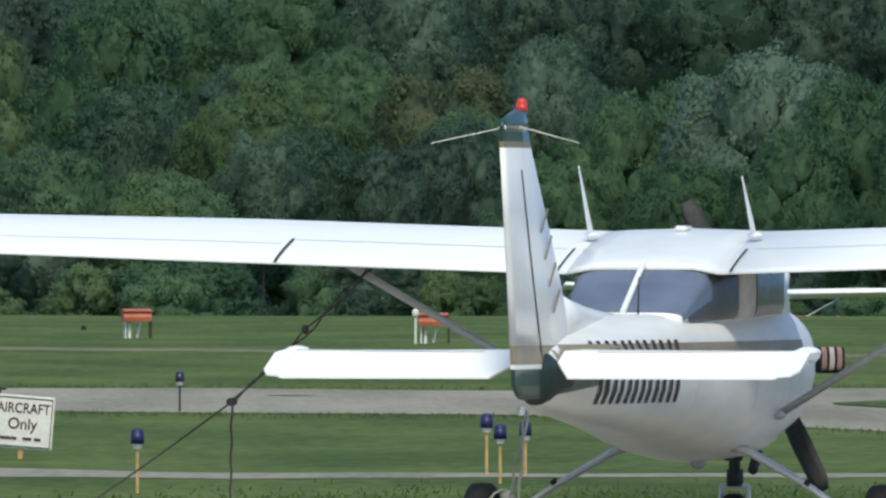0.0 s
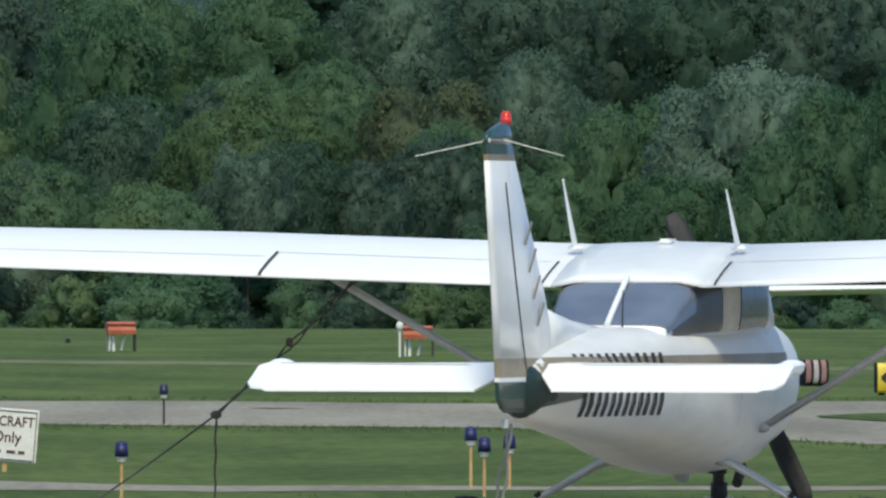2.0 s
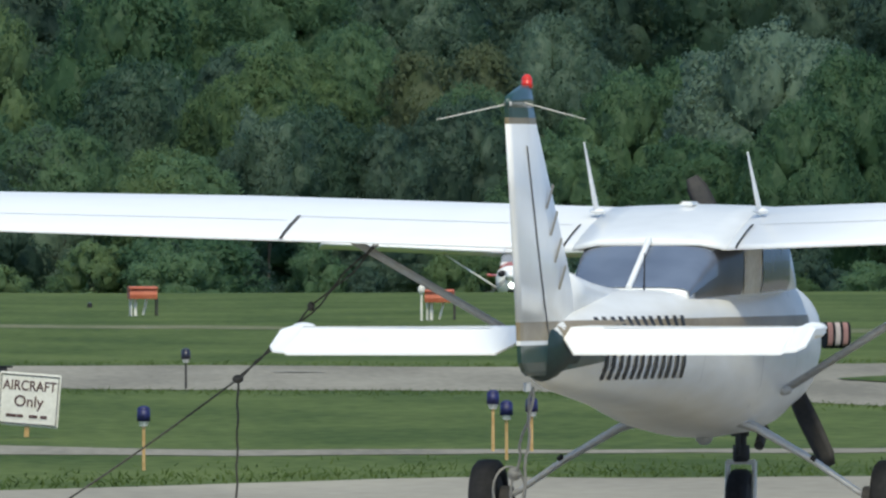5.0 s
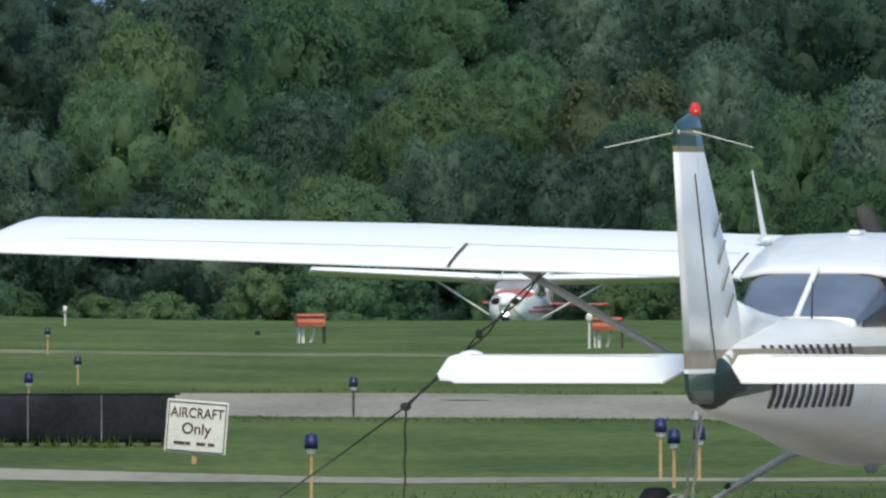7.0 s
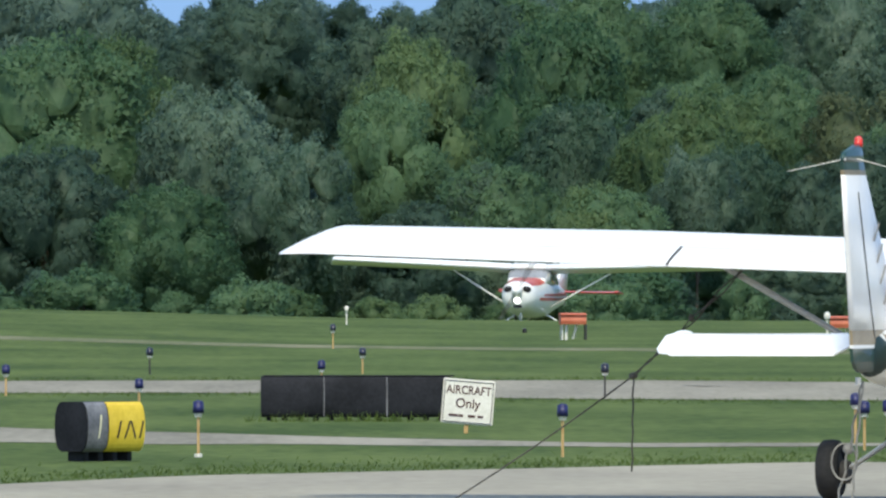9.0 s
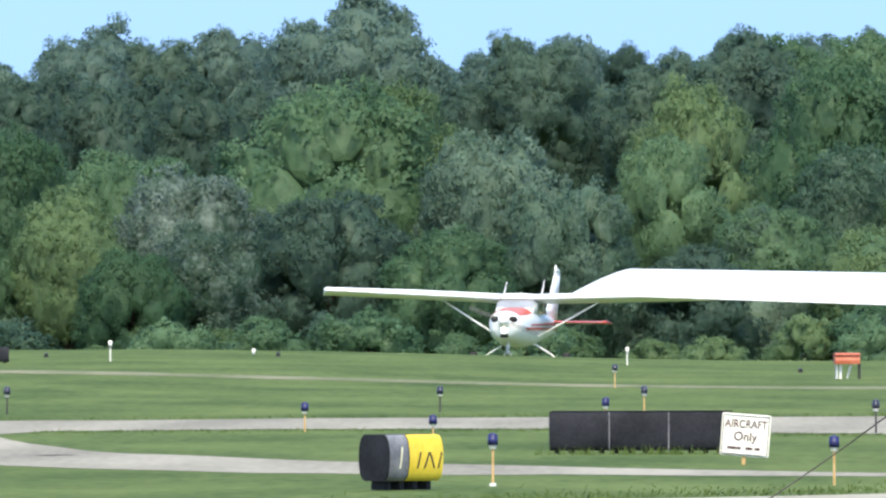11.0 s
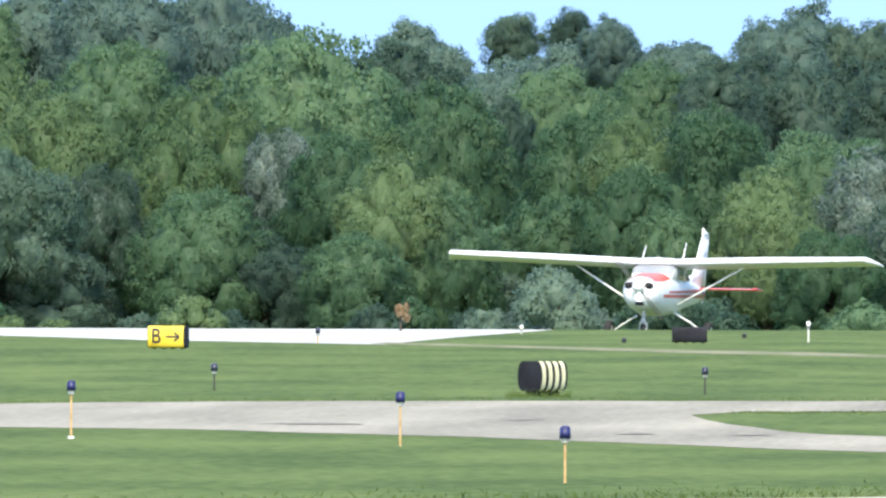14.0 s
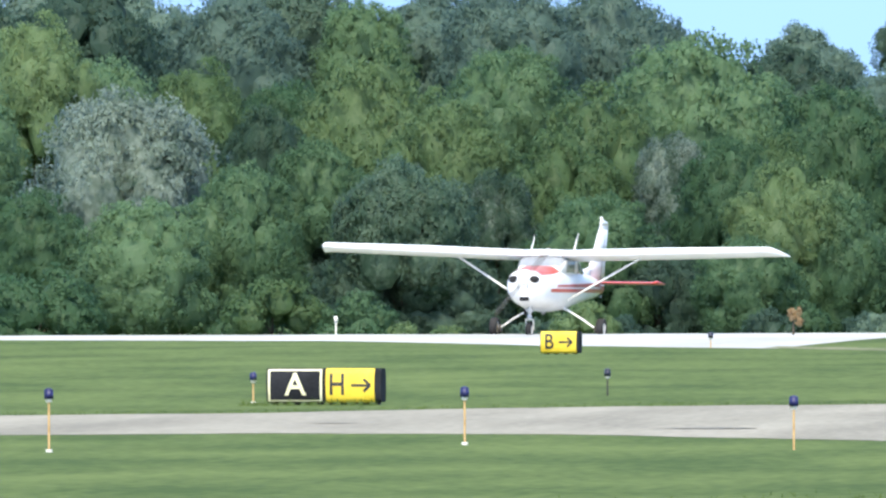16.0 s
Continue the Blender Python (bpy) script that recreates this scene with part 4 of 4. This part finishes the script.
def leaf_cloud(rng, count, lobes, clumps, leaf, rough=1.0, loose=0.0):
    """A crown one unit wide and high, standing on z = 0: boughs swell out of the middle, sprays of leaves sit on the boughs.
    Gives the corners of the leaves and the way each one is shaded; loose opens the crown between its boughs."""
    # boughs, evenly turned round the crown and more of them above
    k = np.arange(lobes) + 0.5
    up = 1 - 1.6 * k / lobes
    turn = k * 2.39996 + rng.uniform(0, 6)
    way = np.stack([np.cos(turn) * np.sqrt(1 - up ** 2), np.sin(turn) * np.sqrt(1 - up ** 2), up], 1)
    way = unit(way + rng.normal(size=(lobes, 3)) * 0.22)
    big = rng.uniform(0.11, 0.21, lobes) * (1 - 0.45 * loose)
    mid = way * ((0.5 - big * 1.05) * rng.uniform(0.86 - 1.4 * loose, 1.06, lobes))[:, None]
    # sprays on the outside of the boughs, which are not round
    own = rng.choice(lobes, clumps, p=big ** 2 / np.sum(big ** 2))
    d = unit(rng.normal(size=(clumps, 3)) + way[own] * 0.8 + np.array([0, 0, 0.2]))
    swell = 0.98 + 0.16 * np.sin(d[:, 0] * 4 + own) * np.sin(d[:, 2] * 5 + own * 2) + rng.uniform(-0.1, 0.12, clumps)
    centre = mid[own] + d * (big[own] * swell)[:, None] * np.array([1, 1, 0.9])
    radius = (0.024 + 0.034 * rng.uniform(0, 1, clumps) ** 1.4) * rough
    # leaves on the sprays
    pick = rng.choice(clumps, count, p=radius ** 2 / np.sum(radius ** 2))
    u = unit(rng.normal(size=(count, 3)) + d[pick] * 0.6 + np.array([0, 0, 0.35]))
    p = centre[pick] + u * (radius[pick] * rng.uniform(0.5, 1.3, count))[:, None] * np.array([1.15, 1.15, 0.8])
    n = unit(u + rng.normal(size=(count, 3)) * 0.5)
    t = unit(np.cross(n, rng.normal(size=(count, 3))))
    b = np.cross(n, t)
    s = (leaf * rng.uniform(0.6, 1.35, count))[:, None]
    leaves = np.stack([p - t * s, p + t * s - b * s * 0.6, p + t * s * 0.5 + b * s * 0.9], axis=1)
    soft = unit(u * 0.9 + d[pick] * 0.5 + way[own][pick] * 0.3 + n * 0.2)
    # the dense leafy inside of each bough
    core = BALL[None] * (big * (0.82 - 0.55 * loose))[:, None, None, None] + mid[:, None, None, :]
    core = core + 0.012 * np.sin(core[..., [1, 2, 0]] * 37 + 2) + 0.008 * np.sin(core[..., [2, 0, 1]] * 71)
    face = unit(BALL.mean(axis=1)[None] * 0.8 + way[:, None, :] * 0.4)
    leaves = np.concatenate([leaves, core.reshape(-1, 3, 3)])
    soft = np.concatenate([soft, face.reshape(-1, 3)])
    return leaves + np.array([0, 0, 0.5]), soft


def cloud_mesh(name, leaves, soft, mat):
    """soft: the normals of the leaves, which follow their spray so that the crown shades as a mass."""
    me = bpy.data.meshes.new(name)
    me.from_pydata(leaves.reshape(-1, 3).tolist(), [], np.arange(len(leaves) * 3).reshape(-1, 3).tolist())
    me.materials.append(mat)
    me.normals_split_custom_set_from_vertices(np.repeat(soft, 3, axis=0).tolist())
    return me


def trunk_mesh(rng, mat):
    """A trunk one unit high with limbs."""
    bm = bmesh.new()
    rod(bm, (0, 0, -0.02), (0.01, 0, 0.8), 0.03, 0.012, 8)
    for k in range(7):
        a = 2 * math.pi * k / 7 + rng.uniform(0, 0.8)
        z = rng.uniform(0.25, 0.6)
        rod(bm, (0.005, 0, z), (math.cos(a) * 0.17, math.sin(a) * 0.17, z + rng.uniform(0.12, 0.25)), 0.012, 0.004, 6)
    me = bpy.data.meshes.new("trunk")
    bm.to_mesh(me)
    bm.free()
    me.materials.append(mat)
    return me


RNG = np.random.default_rng(7)
CROWNS = {}
for kind, leaf_mat, rough in (("green", LEAF, 1.0), ("dark", LEAF_DARK, 0.9), ("olive", LEAF_OLIVE, 0.95), ("silver", LEAF_SILVER, 1.15), ("pale", LEAF_PALE, 1.05),
                              ("russet", LEAF_RUSSET, 0.85), ("distant", LEAF_HAZE, 0.95), ("pine", LEAF_DARK, 1.3)):
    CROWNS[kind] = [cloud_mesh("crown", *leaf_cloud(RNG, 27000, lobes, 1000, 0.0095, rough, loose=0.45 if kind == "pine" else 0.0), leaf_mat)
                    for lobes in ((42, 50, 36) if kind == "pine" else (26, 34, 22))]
    CROWNS[kind, "bush"] = [cloud_mesh("crown", *leaf_cloud(RNG, 7000, lobes, 250, 0.018, rough * 1.7), leaf_mat) for lobes in (10, 14)]
TRUNKS = [trunk_mesh(RNG, BARK) for _ in range(2)]
TREE_LABELS = {"green": "leafy green deciduous tree at the wood's edge", "dark": "dark green dense tree in the wood",
               "olive": "yellowish green leafy tree in the wood", "silver": "silvery tree with whitish leaf clusters",
               "pale": "greyish green leafy tree in the wood", "russet": "brownish green leafy tree in the wood",
               "distant": "green tree far back in the wood, haze painted into its leaves", "pine": "dark tall pine-like tree on the skyline"}


def tree(kind, x, y, top, wide, rng=RNG, bush=False):
    """top: the crown's top above the apron; wide: the crown's width."""
    z = height(x, y)
    tall = top - z
    label = ("low silvery leafy bush before the wood" if kind == "silver" else "low leafy bush before the wood") if bush else TREE_LABELS[kind]
    root = tagged(new("bush" if bush else "tree"), label, "bush" if bush else "tree")
    root.matrix_basis = pose(x, y, z, 0, 0, float(rng.uniform(0, 360)))
    shapes = CROWNS[kind, "bush"] if bush else CROWNS[kind]
    crown, trunk = new("crown", shapes[int(rng.integers(0, len(shapes)))]), new("trunk", TRUNKS[int(rng.integers(0, 2))])
    high = min(tall * (1.0 if bush else 0.94), wide * rng.uniform(1.25, 1.5) * (1.25 if y < 620 else 1.0))
    for ob in (crown, trunk):
        ob.parent = root
    crown.matrix_basis = Matrix.Translation((0, 0, tall - high * 0.985)) @ Matrix.Diagonal((wide * 1.04, wide * 1.04, high, 1))
    trunk.matrix_basis = Matrix.Diagonal((wide * 0.6, wide * 0.6, tall * 0.9, 1))
    return root


# the trees that can be told apart, by stretches of the wood: kind, x, y, top, crown width
SOUTH_FRONT = [
    ("silver", -55.2, 545, 7.6, 6.4), ("silver", -51.9, 560, 7.0, 3.5), ("pale", -45.6, 540, 5.4, 4.7), ("silver", -43.6, 552, 5.0, 2.8),
    ("silver", -38.1, 556, 6.2, 2.8), ("green", -57.3, 538, 4.4, 3.9), ("green", -53.5, 534, 4.1, 4.6), ("green", -50.6, 538, 5.1, 3.9),
    ("green", -49.9, 556, 6.0, 3.7), ("olive", -41.7, 556, 6.2, 4.8), ("green", -35.9, 550, 6.1, 3.7), ("olive", -33.4, 540, 5.1, 4.3),
    ("green", -64.5, 580, 8.7, 4.8),
]
SOUTH_BACK = [
    ("olive", -63.9, 600, 10.7, 4.8), ("olive", -58.1, 600, 9.0, 4.8), ("green", -62.2, 605, 9.6, 5.2), ("olive", -52.0, 600, 9.4, 6.0),
    ("olive", -47.4, 580, 7.7, 5.0), ("green", -55.5, 605, 8.7, 4.4), ("green", -49.0, 625, 10.0, 5.4), ("olive", -43.2, 590, 7.9, 5.5),
    ("green", -41.5, 620, 10.4, 8.3), ("green", -35.3, 600, 8.3, 5.2), ("dark", -76.3, 690, 13.4, 6.9), ("dark", -70.4, 680, 13.4, 7.3),
    ("distant", -65.2, 690, 13.4, 6.9), ("green", -60.1, 690, 12.7, 4.6), ("distant", -58.1, 700, 12.7, 4.7), ("distant", -54.0, 690, 13.4, 6.4),
    ("distant", -50.6, 700, 13.8, 7.0), ("distant", -46.0, 760, 12.6, 5.6),
]
MIDDLE_SKYLINE = [
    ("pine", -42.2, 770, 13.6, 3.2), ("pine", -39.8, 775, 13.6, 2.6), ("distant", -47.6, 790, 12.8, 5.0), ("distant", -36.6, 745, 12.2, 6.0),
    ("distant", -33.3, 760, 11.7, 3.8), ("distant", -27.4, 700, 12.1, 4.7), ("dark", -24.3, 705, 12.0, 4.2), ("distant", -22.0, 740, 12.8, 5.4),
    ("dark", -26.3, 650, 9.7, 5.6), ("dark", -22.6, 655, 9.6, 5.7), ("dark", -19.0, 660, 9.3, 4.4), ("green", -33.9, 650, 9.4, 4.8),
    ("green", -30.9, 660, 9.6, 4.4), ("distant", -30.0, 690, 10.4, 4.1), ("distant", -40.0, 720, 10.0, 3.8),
]
MIDDLE_FRONT = [
    ("green", -34.9, 600, 7.3, 4.0), ("dark", -34.0, 615, 7.9, 2.3), ("green", -29.6, 590, 7.1, 5.1), ("green", -24.8, 580, 7.1, 4.8),
    ("green", -26.8, 560, 5.7, 5.2), ("olive", -21.8, 545, 4.8, 3.6), ("olive", -35.2, 560, 6.1, 4.5), ("green", -31.8, 540, 4.2, 3.6),
    ("green", -28.4, 545, 4.1, 4.4), ("green", -24.6, 540, 3.5, 3.6), ("green", -20.5, 552, 5.6, 2.9), ("green", -34.4, 536, 2.9, 3.6),
    ("green", -39.7, 542, 4.2, 4.7),
]
DOME_FRONT = [
    ("silver", -17.9, 545, 5.6, 5.5), ("silver", -17.0, 537, 3.7, 4.7), ("olive", -26.8, 560, 6.8, 3.4), ("green", -23.8, 552, 6.8, 4.4),
    ("olive", -21.5, 540, 4.7, 3.8), ("green", -26.0, 542, 4.8, 3.6), ("green", -13.2, 552, 8.2, 8.3), ("olive", -11.1, 560, 8.2, 5.4),
    ("pale", -8.0, 548, 6.8, 5.1), ("pale", -5.5, 540, 5.3, 4.3), ("dark", -13.2, 540, 4.8, 5.4), ("green", -19.2, 534, 3.0, 3.6),
    ("green", -9.2, 536, 3.5, 4.6),
]
DOME_BACK = [
    ("dark", -27.4, 640, 9.4, 3.8), ("dark", -24.4, 645, 9.2, 4.7), ("dark", -21.1, 650, 9.5, 4.8), ("dark", -10.4, 640, 9.2, 3.4),
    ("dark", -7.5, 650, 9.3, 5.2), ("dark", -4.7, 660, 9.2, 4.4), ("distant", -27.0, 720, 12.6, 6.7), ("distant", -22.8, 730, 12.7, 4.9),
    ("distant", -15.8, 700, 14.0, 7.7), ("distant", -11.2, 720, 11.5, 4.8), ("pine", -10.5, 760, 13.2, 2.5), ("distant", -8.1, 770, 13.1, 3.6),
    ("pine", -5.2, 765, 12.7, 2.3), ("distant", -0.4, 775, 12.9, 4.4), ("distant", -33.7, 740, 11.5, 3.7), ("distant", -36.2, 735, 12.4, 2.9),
    ("distant", -2.7, 770, 12.1, 3.9),
]
CENTRE = [
    ("olive", -1.7, 565, 8.4, 4.7), ("green", -2.4, 552, 6.5, 4.0), ("green", 3.3, 580, 9.2, 6.2), ("distant", -0.3, 770, 13.0, 3.1),
    ("distant", 3.4, 775, 13.2, 3.9), ("distant", 5.9, 770, 13.2, 2.3), ("distant", 8.2, 770, 12.5, 3.6), ("pine", 10.6, 760, 13.2, 2.8),
    ("pale", 3.7, 560, 6.2, 4.9), ("green", 0.9, 548, 4.5, 4.4), ("dark", 6.6, 562, 6.6, 3.7), ("olive", 4.0, 540, 3.4, 4.0),
    ("pale", 7.3, 545, 4.9, 2.9), ("dark", -1.4, 540, 2.9, 4.0),
]
NORTH_FRONT = [
    ("green", 7.5, 580, 7.5, 4.7), ("olive", 8.6, 560, 6.6, 4.2), ("olive", 3.9, 540, 3.4, 3.7), ("pale", 8.8, 550, 4.9, 3.8),
    ("dark", 13.2, 556, 5.2, 4.3), ("dark", -7.8, 640, 11.0, 4.4), ("dark", -2.8, 645, 10.3, 4.9), ("green", 1.5, 650, 11.4, 5.3),
    ("olive", 7.1, 555, 6.4, 5.2), ("russet", 13.8, 580, 7.0, 6.0), ("pale", 17.3, 592, 8.0, 3.7), ("green", 11.0, 600, 7.9, 3.8),
    ("green", 4.4, 540, 3.5, 4.4), ("green", 13.8, 560, 5.5, 3.8), ("dark", 10.8, 550, 4.3, 3.4), ("dark", 0.6, 548, 4.1, 3.8),
]
NORTH_EDGE = [
    ("pale", 23.1, 555, 7.7, 6.6), ("green", 24.8, 545, 6.4, 4.4), ("green", 23.1, 540, 4.9, 4.0), ("green", 18.6, 560, 5.9, 4.2),
    ("green", 15.8, 545, 3.9, 4.4), ("green", 20.1, 545, 3.9, 4.4), ("dark", 0.3, 640, 11.1, 6.0), ("green", 4.7, 645, 11.3, 5.7),
    ("green", 9.1, 640, 11.1, 5.0), ("pale", 14.2, 650, 11.5, 5.3), ("dark", 18.8, 655, 11.9, 5.8), ("dark", 22.7, 665, 11.7, 5.0),
    ("pale", 25.7, 660, 12.0, 5.8), ("dark", 29.8, 660, 11.9, 5.8), ("green", 28.5, 560, 7.5, 5.2), ("dark", 33.0, 650, 11.9, 5.7),
]
FOOT_BUSHES = [
    ("green", -55.8, 524, 1.9, 4.2), ("olive", -48.2, 522, 1.4, 3.5), ("green", -45.4, 521, 1.0, 2.8), ("pale", -27.5, 528, 1.7, 3.3),
    ("pale", -29.5, 522, 0.4, 1.7), ("green", -24.5, 524, 0.8, 2.3), ("olive", -38.5, 521, 0.7, 2.3), ("pale", -23.7, 524, 1.0, 4.0),
    ("green", -17.7, 522, 0.7, 2.8), ("green", -14.8, 524, 0.7, 3.1), ("green", -11.6, 525, 1.0, 3.5), ("green", -6.4, 523, 0.7, 2.8),
    ("olive", -1.0, 519, 0.1, 2.1), ("green", 4.4, 523, 0.7, 2.8), ("green", 4.6, 526, 1.1, 4.4), ("olive", -0.6, 520, -0.2, 2.1),
    ("green", 18.2, 526, 0.9, 4.2), ("green", 24.3, 524, 0.1, 2.6),
]
for stretch in (SOUTH_FRONT, SOUTH_BACK, MIDDLE_SKYLINE, MIDDLE_FRONT, DOME_FRONT, DOME_BACK, CENTRE, NORTH_FRONT, NORTH_EDGE):
    for row in stretch:
        tree(*row)
for row in FOOT_BUSHES:
    tree(*row, bush=True)


def thicket():
    """The closed growth between and behind those trees."""
    rng = np.random.default_rng(21)
    for y0, y1, x0, x1, gap, low, high, wide, kinds in (
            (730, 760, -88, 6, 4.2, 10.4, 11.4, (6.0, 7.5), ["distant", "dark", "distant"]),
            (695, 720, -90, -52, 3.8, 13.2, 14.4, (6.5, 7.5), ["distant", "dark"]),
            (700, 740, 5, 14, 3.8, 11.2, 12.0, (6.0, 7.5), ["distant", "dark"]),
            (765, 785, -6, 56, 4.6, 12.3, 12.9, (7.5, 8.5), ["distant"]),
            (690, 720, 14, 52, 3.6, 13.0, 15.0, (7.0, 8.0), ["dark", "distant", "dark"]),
            (615, 640, -72, 46, 4.6, 5.2, 7.2, (5.5, 7.0), ["green", "dark", "pale", "olive"]),
            (566, 578, -66, 42, 4.2, 2.6, 4.4, (4.8, 6.2), ["green", "dark", "green", "olive"]),
            (554, 562, -64, 40, 3.2, 1.6, 3.2, (3.8, 5.0), ["dark", "green", "pale"]),
            (540, 550, -64, 40, 3.4, 0.8, 2.6, (3.6, 5.0), ["dark", "green", "dark", "pale"])):
        for x in np.arange(x0, x1, gap):
            tree(str(rng.choice(kinds)), x + rng.uniform(-0.3, 0.3) * gap, rng.uniform(y0, y1), rng.uniform(low, high), rng.uniform(*wide), rng)
    for x in np.arange(-64, 38, 1.9):
        tree(str(rng.choice(["green", "dark", "dark", "olive"])), x + rng.uniform(-0.7, 0.7), rng.uniform(526, 534), rng.uniform(-0.4, 0.8), rng.uniform(1.6, 2.8), rng, bush=True)


thicket()
shrub = tagged(new("dead_shrub"), "small dry brown shrub beside the runway end", "shrub")
ob = new("crown", cloud_mesh("crown", *leaf_cloud(RNG, 800, 8, 44, 0.04, 1.5, loose=0.8), LEAF_DRY))
ob.parent = shrub
ob.matrix_basis = Matrix.Diagonal((0.62, 0.5, 0.85, 1))
part("stem", rod(bmesh.new(), (0, 0, 0), (0, 0, 0.4), 0.03, 0.015, 6), BARK, shrub)
shrub.matrix_basis = on_ground(-23.6, 384)


# ---- grass tufts along the edges ----
def tufts():
    rng = np.random.default_rng(5)
    pts = []
    edge = [(-70, 100), (-30, 118), (-11.4, 129.4), (-4.7, 139), (-2.2, 147), (0.3, 151), (1.8, 153.4), (2.9, 155), (60, 156)]
    for _ in range(4500):
        x = rng.uniform(-16, 9)
        pts.append((x, between(edge, x) + abs(rng.normal()) * 3 + 0.2, rng.uniform(0.015, 0.05)))
    for table, sign_ in ((TAXI_FAR, 1), (UPPER_NEAR, -1)):
        for _ in range(2500):
            x = rng.uniform(-26, 14) if sign_ > 0 else rng.uniform(-9, 14)
            pts.append((x, between(table, x) + sign_ * (0.5 + abs(rng.normal()) * 2), rng.uniform(0.015, 0.05)))
    for x0, x1, y in ((-2.3, 0.1, 187.2), (-21.9, -20, 232.2), (-13.1, -12.2, 237.6)):
        for _ in range(190):
            pts.append((rng.uniform(x0, x1), y + rng.uniform(-0.5, 0.2), rng.uniform(0.02, 0.13)))
    p = np.array(pts)
    n = len(p)
    z = np.array([height(a, b) for a, b, _ in pts])
    a = rng.uniform(-0.6, 0.6, n)
    w = rng.uniform(0.004, 0.009, n)
    lean = rng.normal(size=(n, 2)) * 0.03
    v = np.empty((n, 3, 3))
    v[:, 0] = np.stack([p[:, 0] - w * np.cos(a), p[:, 1] - w * np.sin(a), z], 1)
    v[:, 1] = np.stack([p[:, 0] + w * np.cos(a), p[:, 1] + w * np.sin(a), z], 1)
    v[:, 2] = np.stack([p[:, 0] + lean[:, 0], p[:, 1] + lean[:, 1], z + p[:, 2]], 1)
    me = bpy.data.meshes.new("grass_tufts")
    me.from_pydata(v.reshape(-1, 3).tolist(), [], np.arange(n * 3).reshape(-1, 3).tolist())
    me.materials.append(BLADES)
    me.normals_split_custom_set_from_vertices([(0, -0.35, 0.93)] * (n * 3))
    tagged(new("grass_tufts", me), "longer grass blades along pavement edges and signs", "grass", kind="stuff")


tufts()


def motions():
    hub = Vector((0, 2.08, 1.22)) * 1.08
    rows = []
    for t, x, y, z in LANDING_ROWS:
        turn = pose(0, 0, 0, 0.3, -0.8, 169)
        rows.append((t, Matrix.Translation(Vector((x, y, z)) - turn.to_3x3() @ hub) @ turn))
    walk(lander, rows)
    walk(lander_prop, [(k / 10, pose(0, 2.08, 1.22, 0, 60 + 77 * k, 0)) for k in range(161)])


motions()
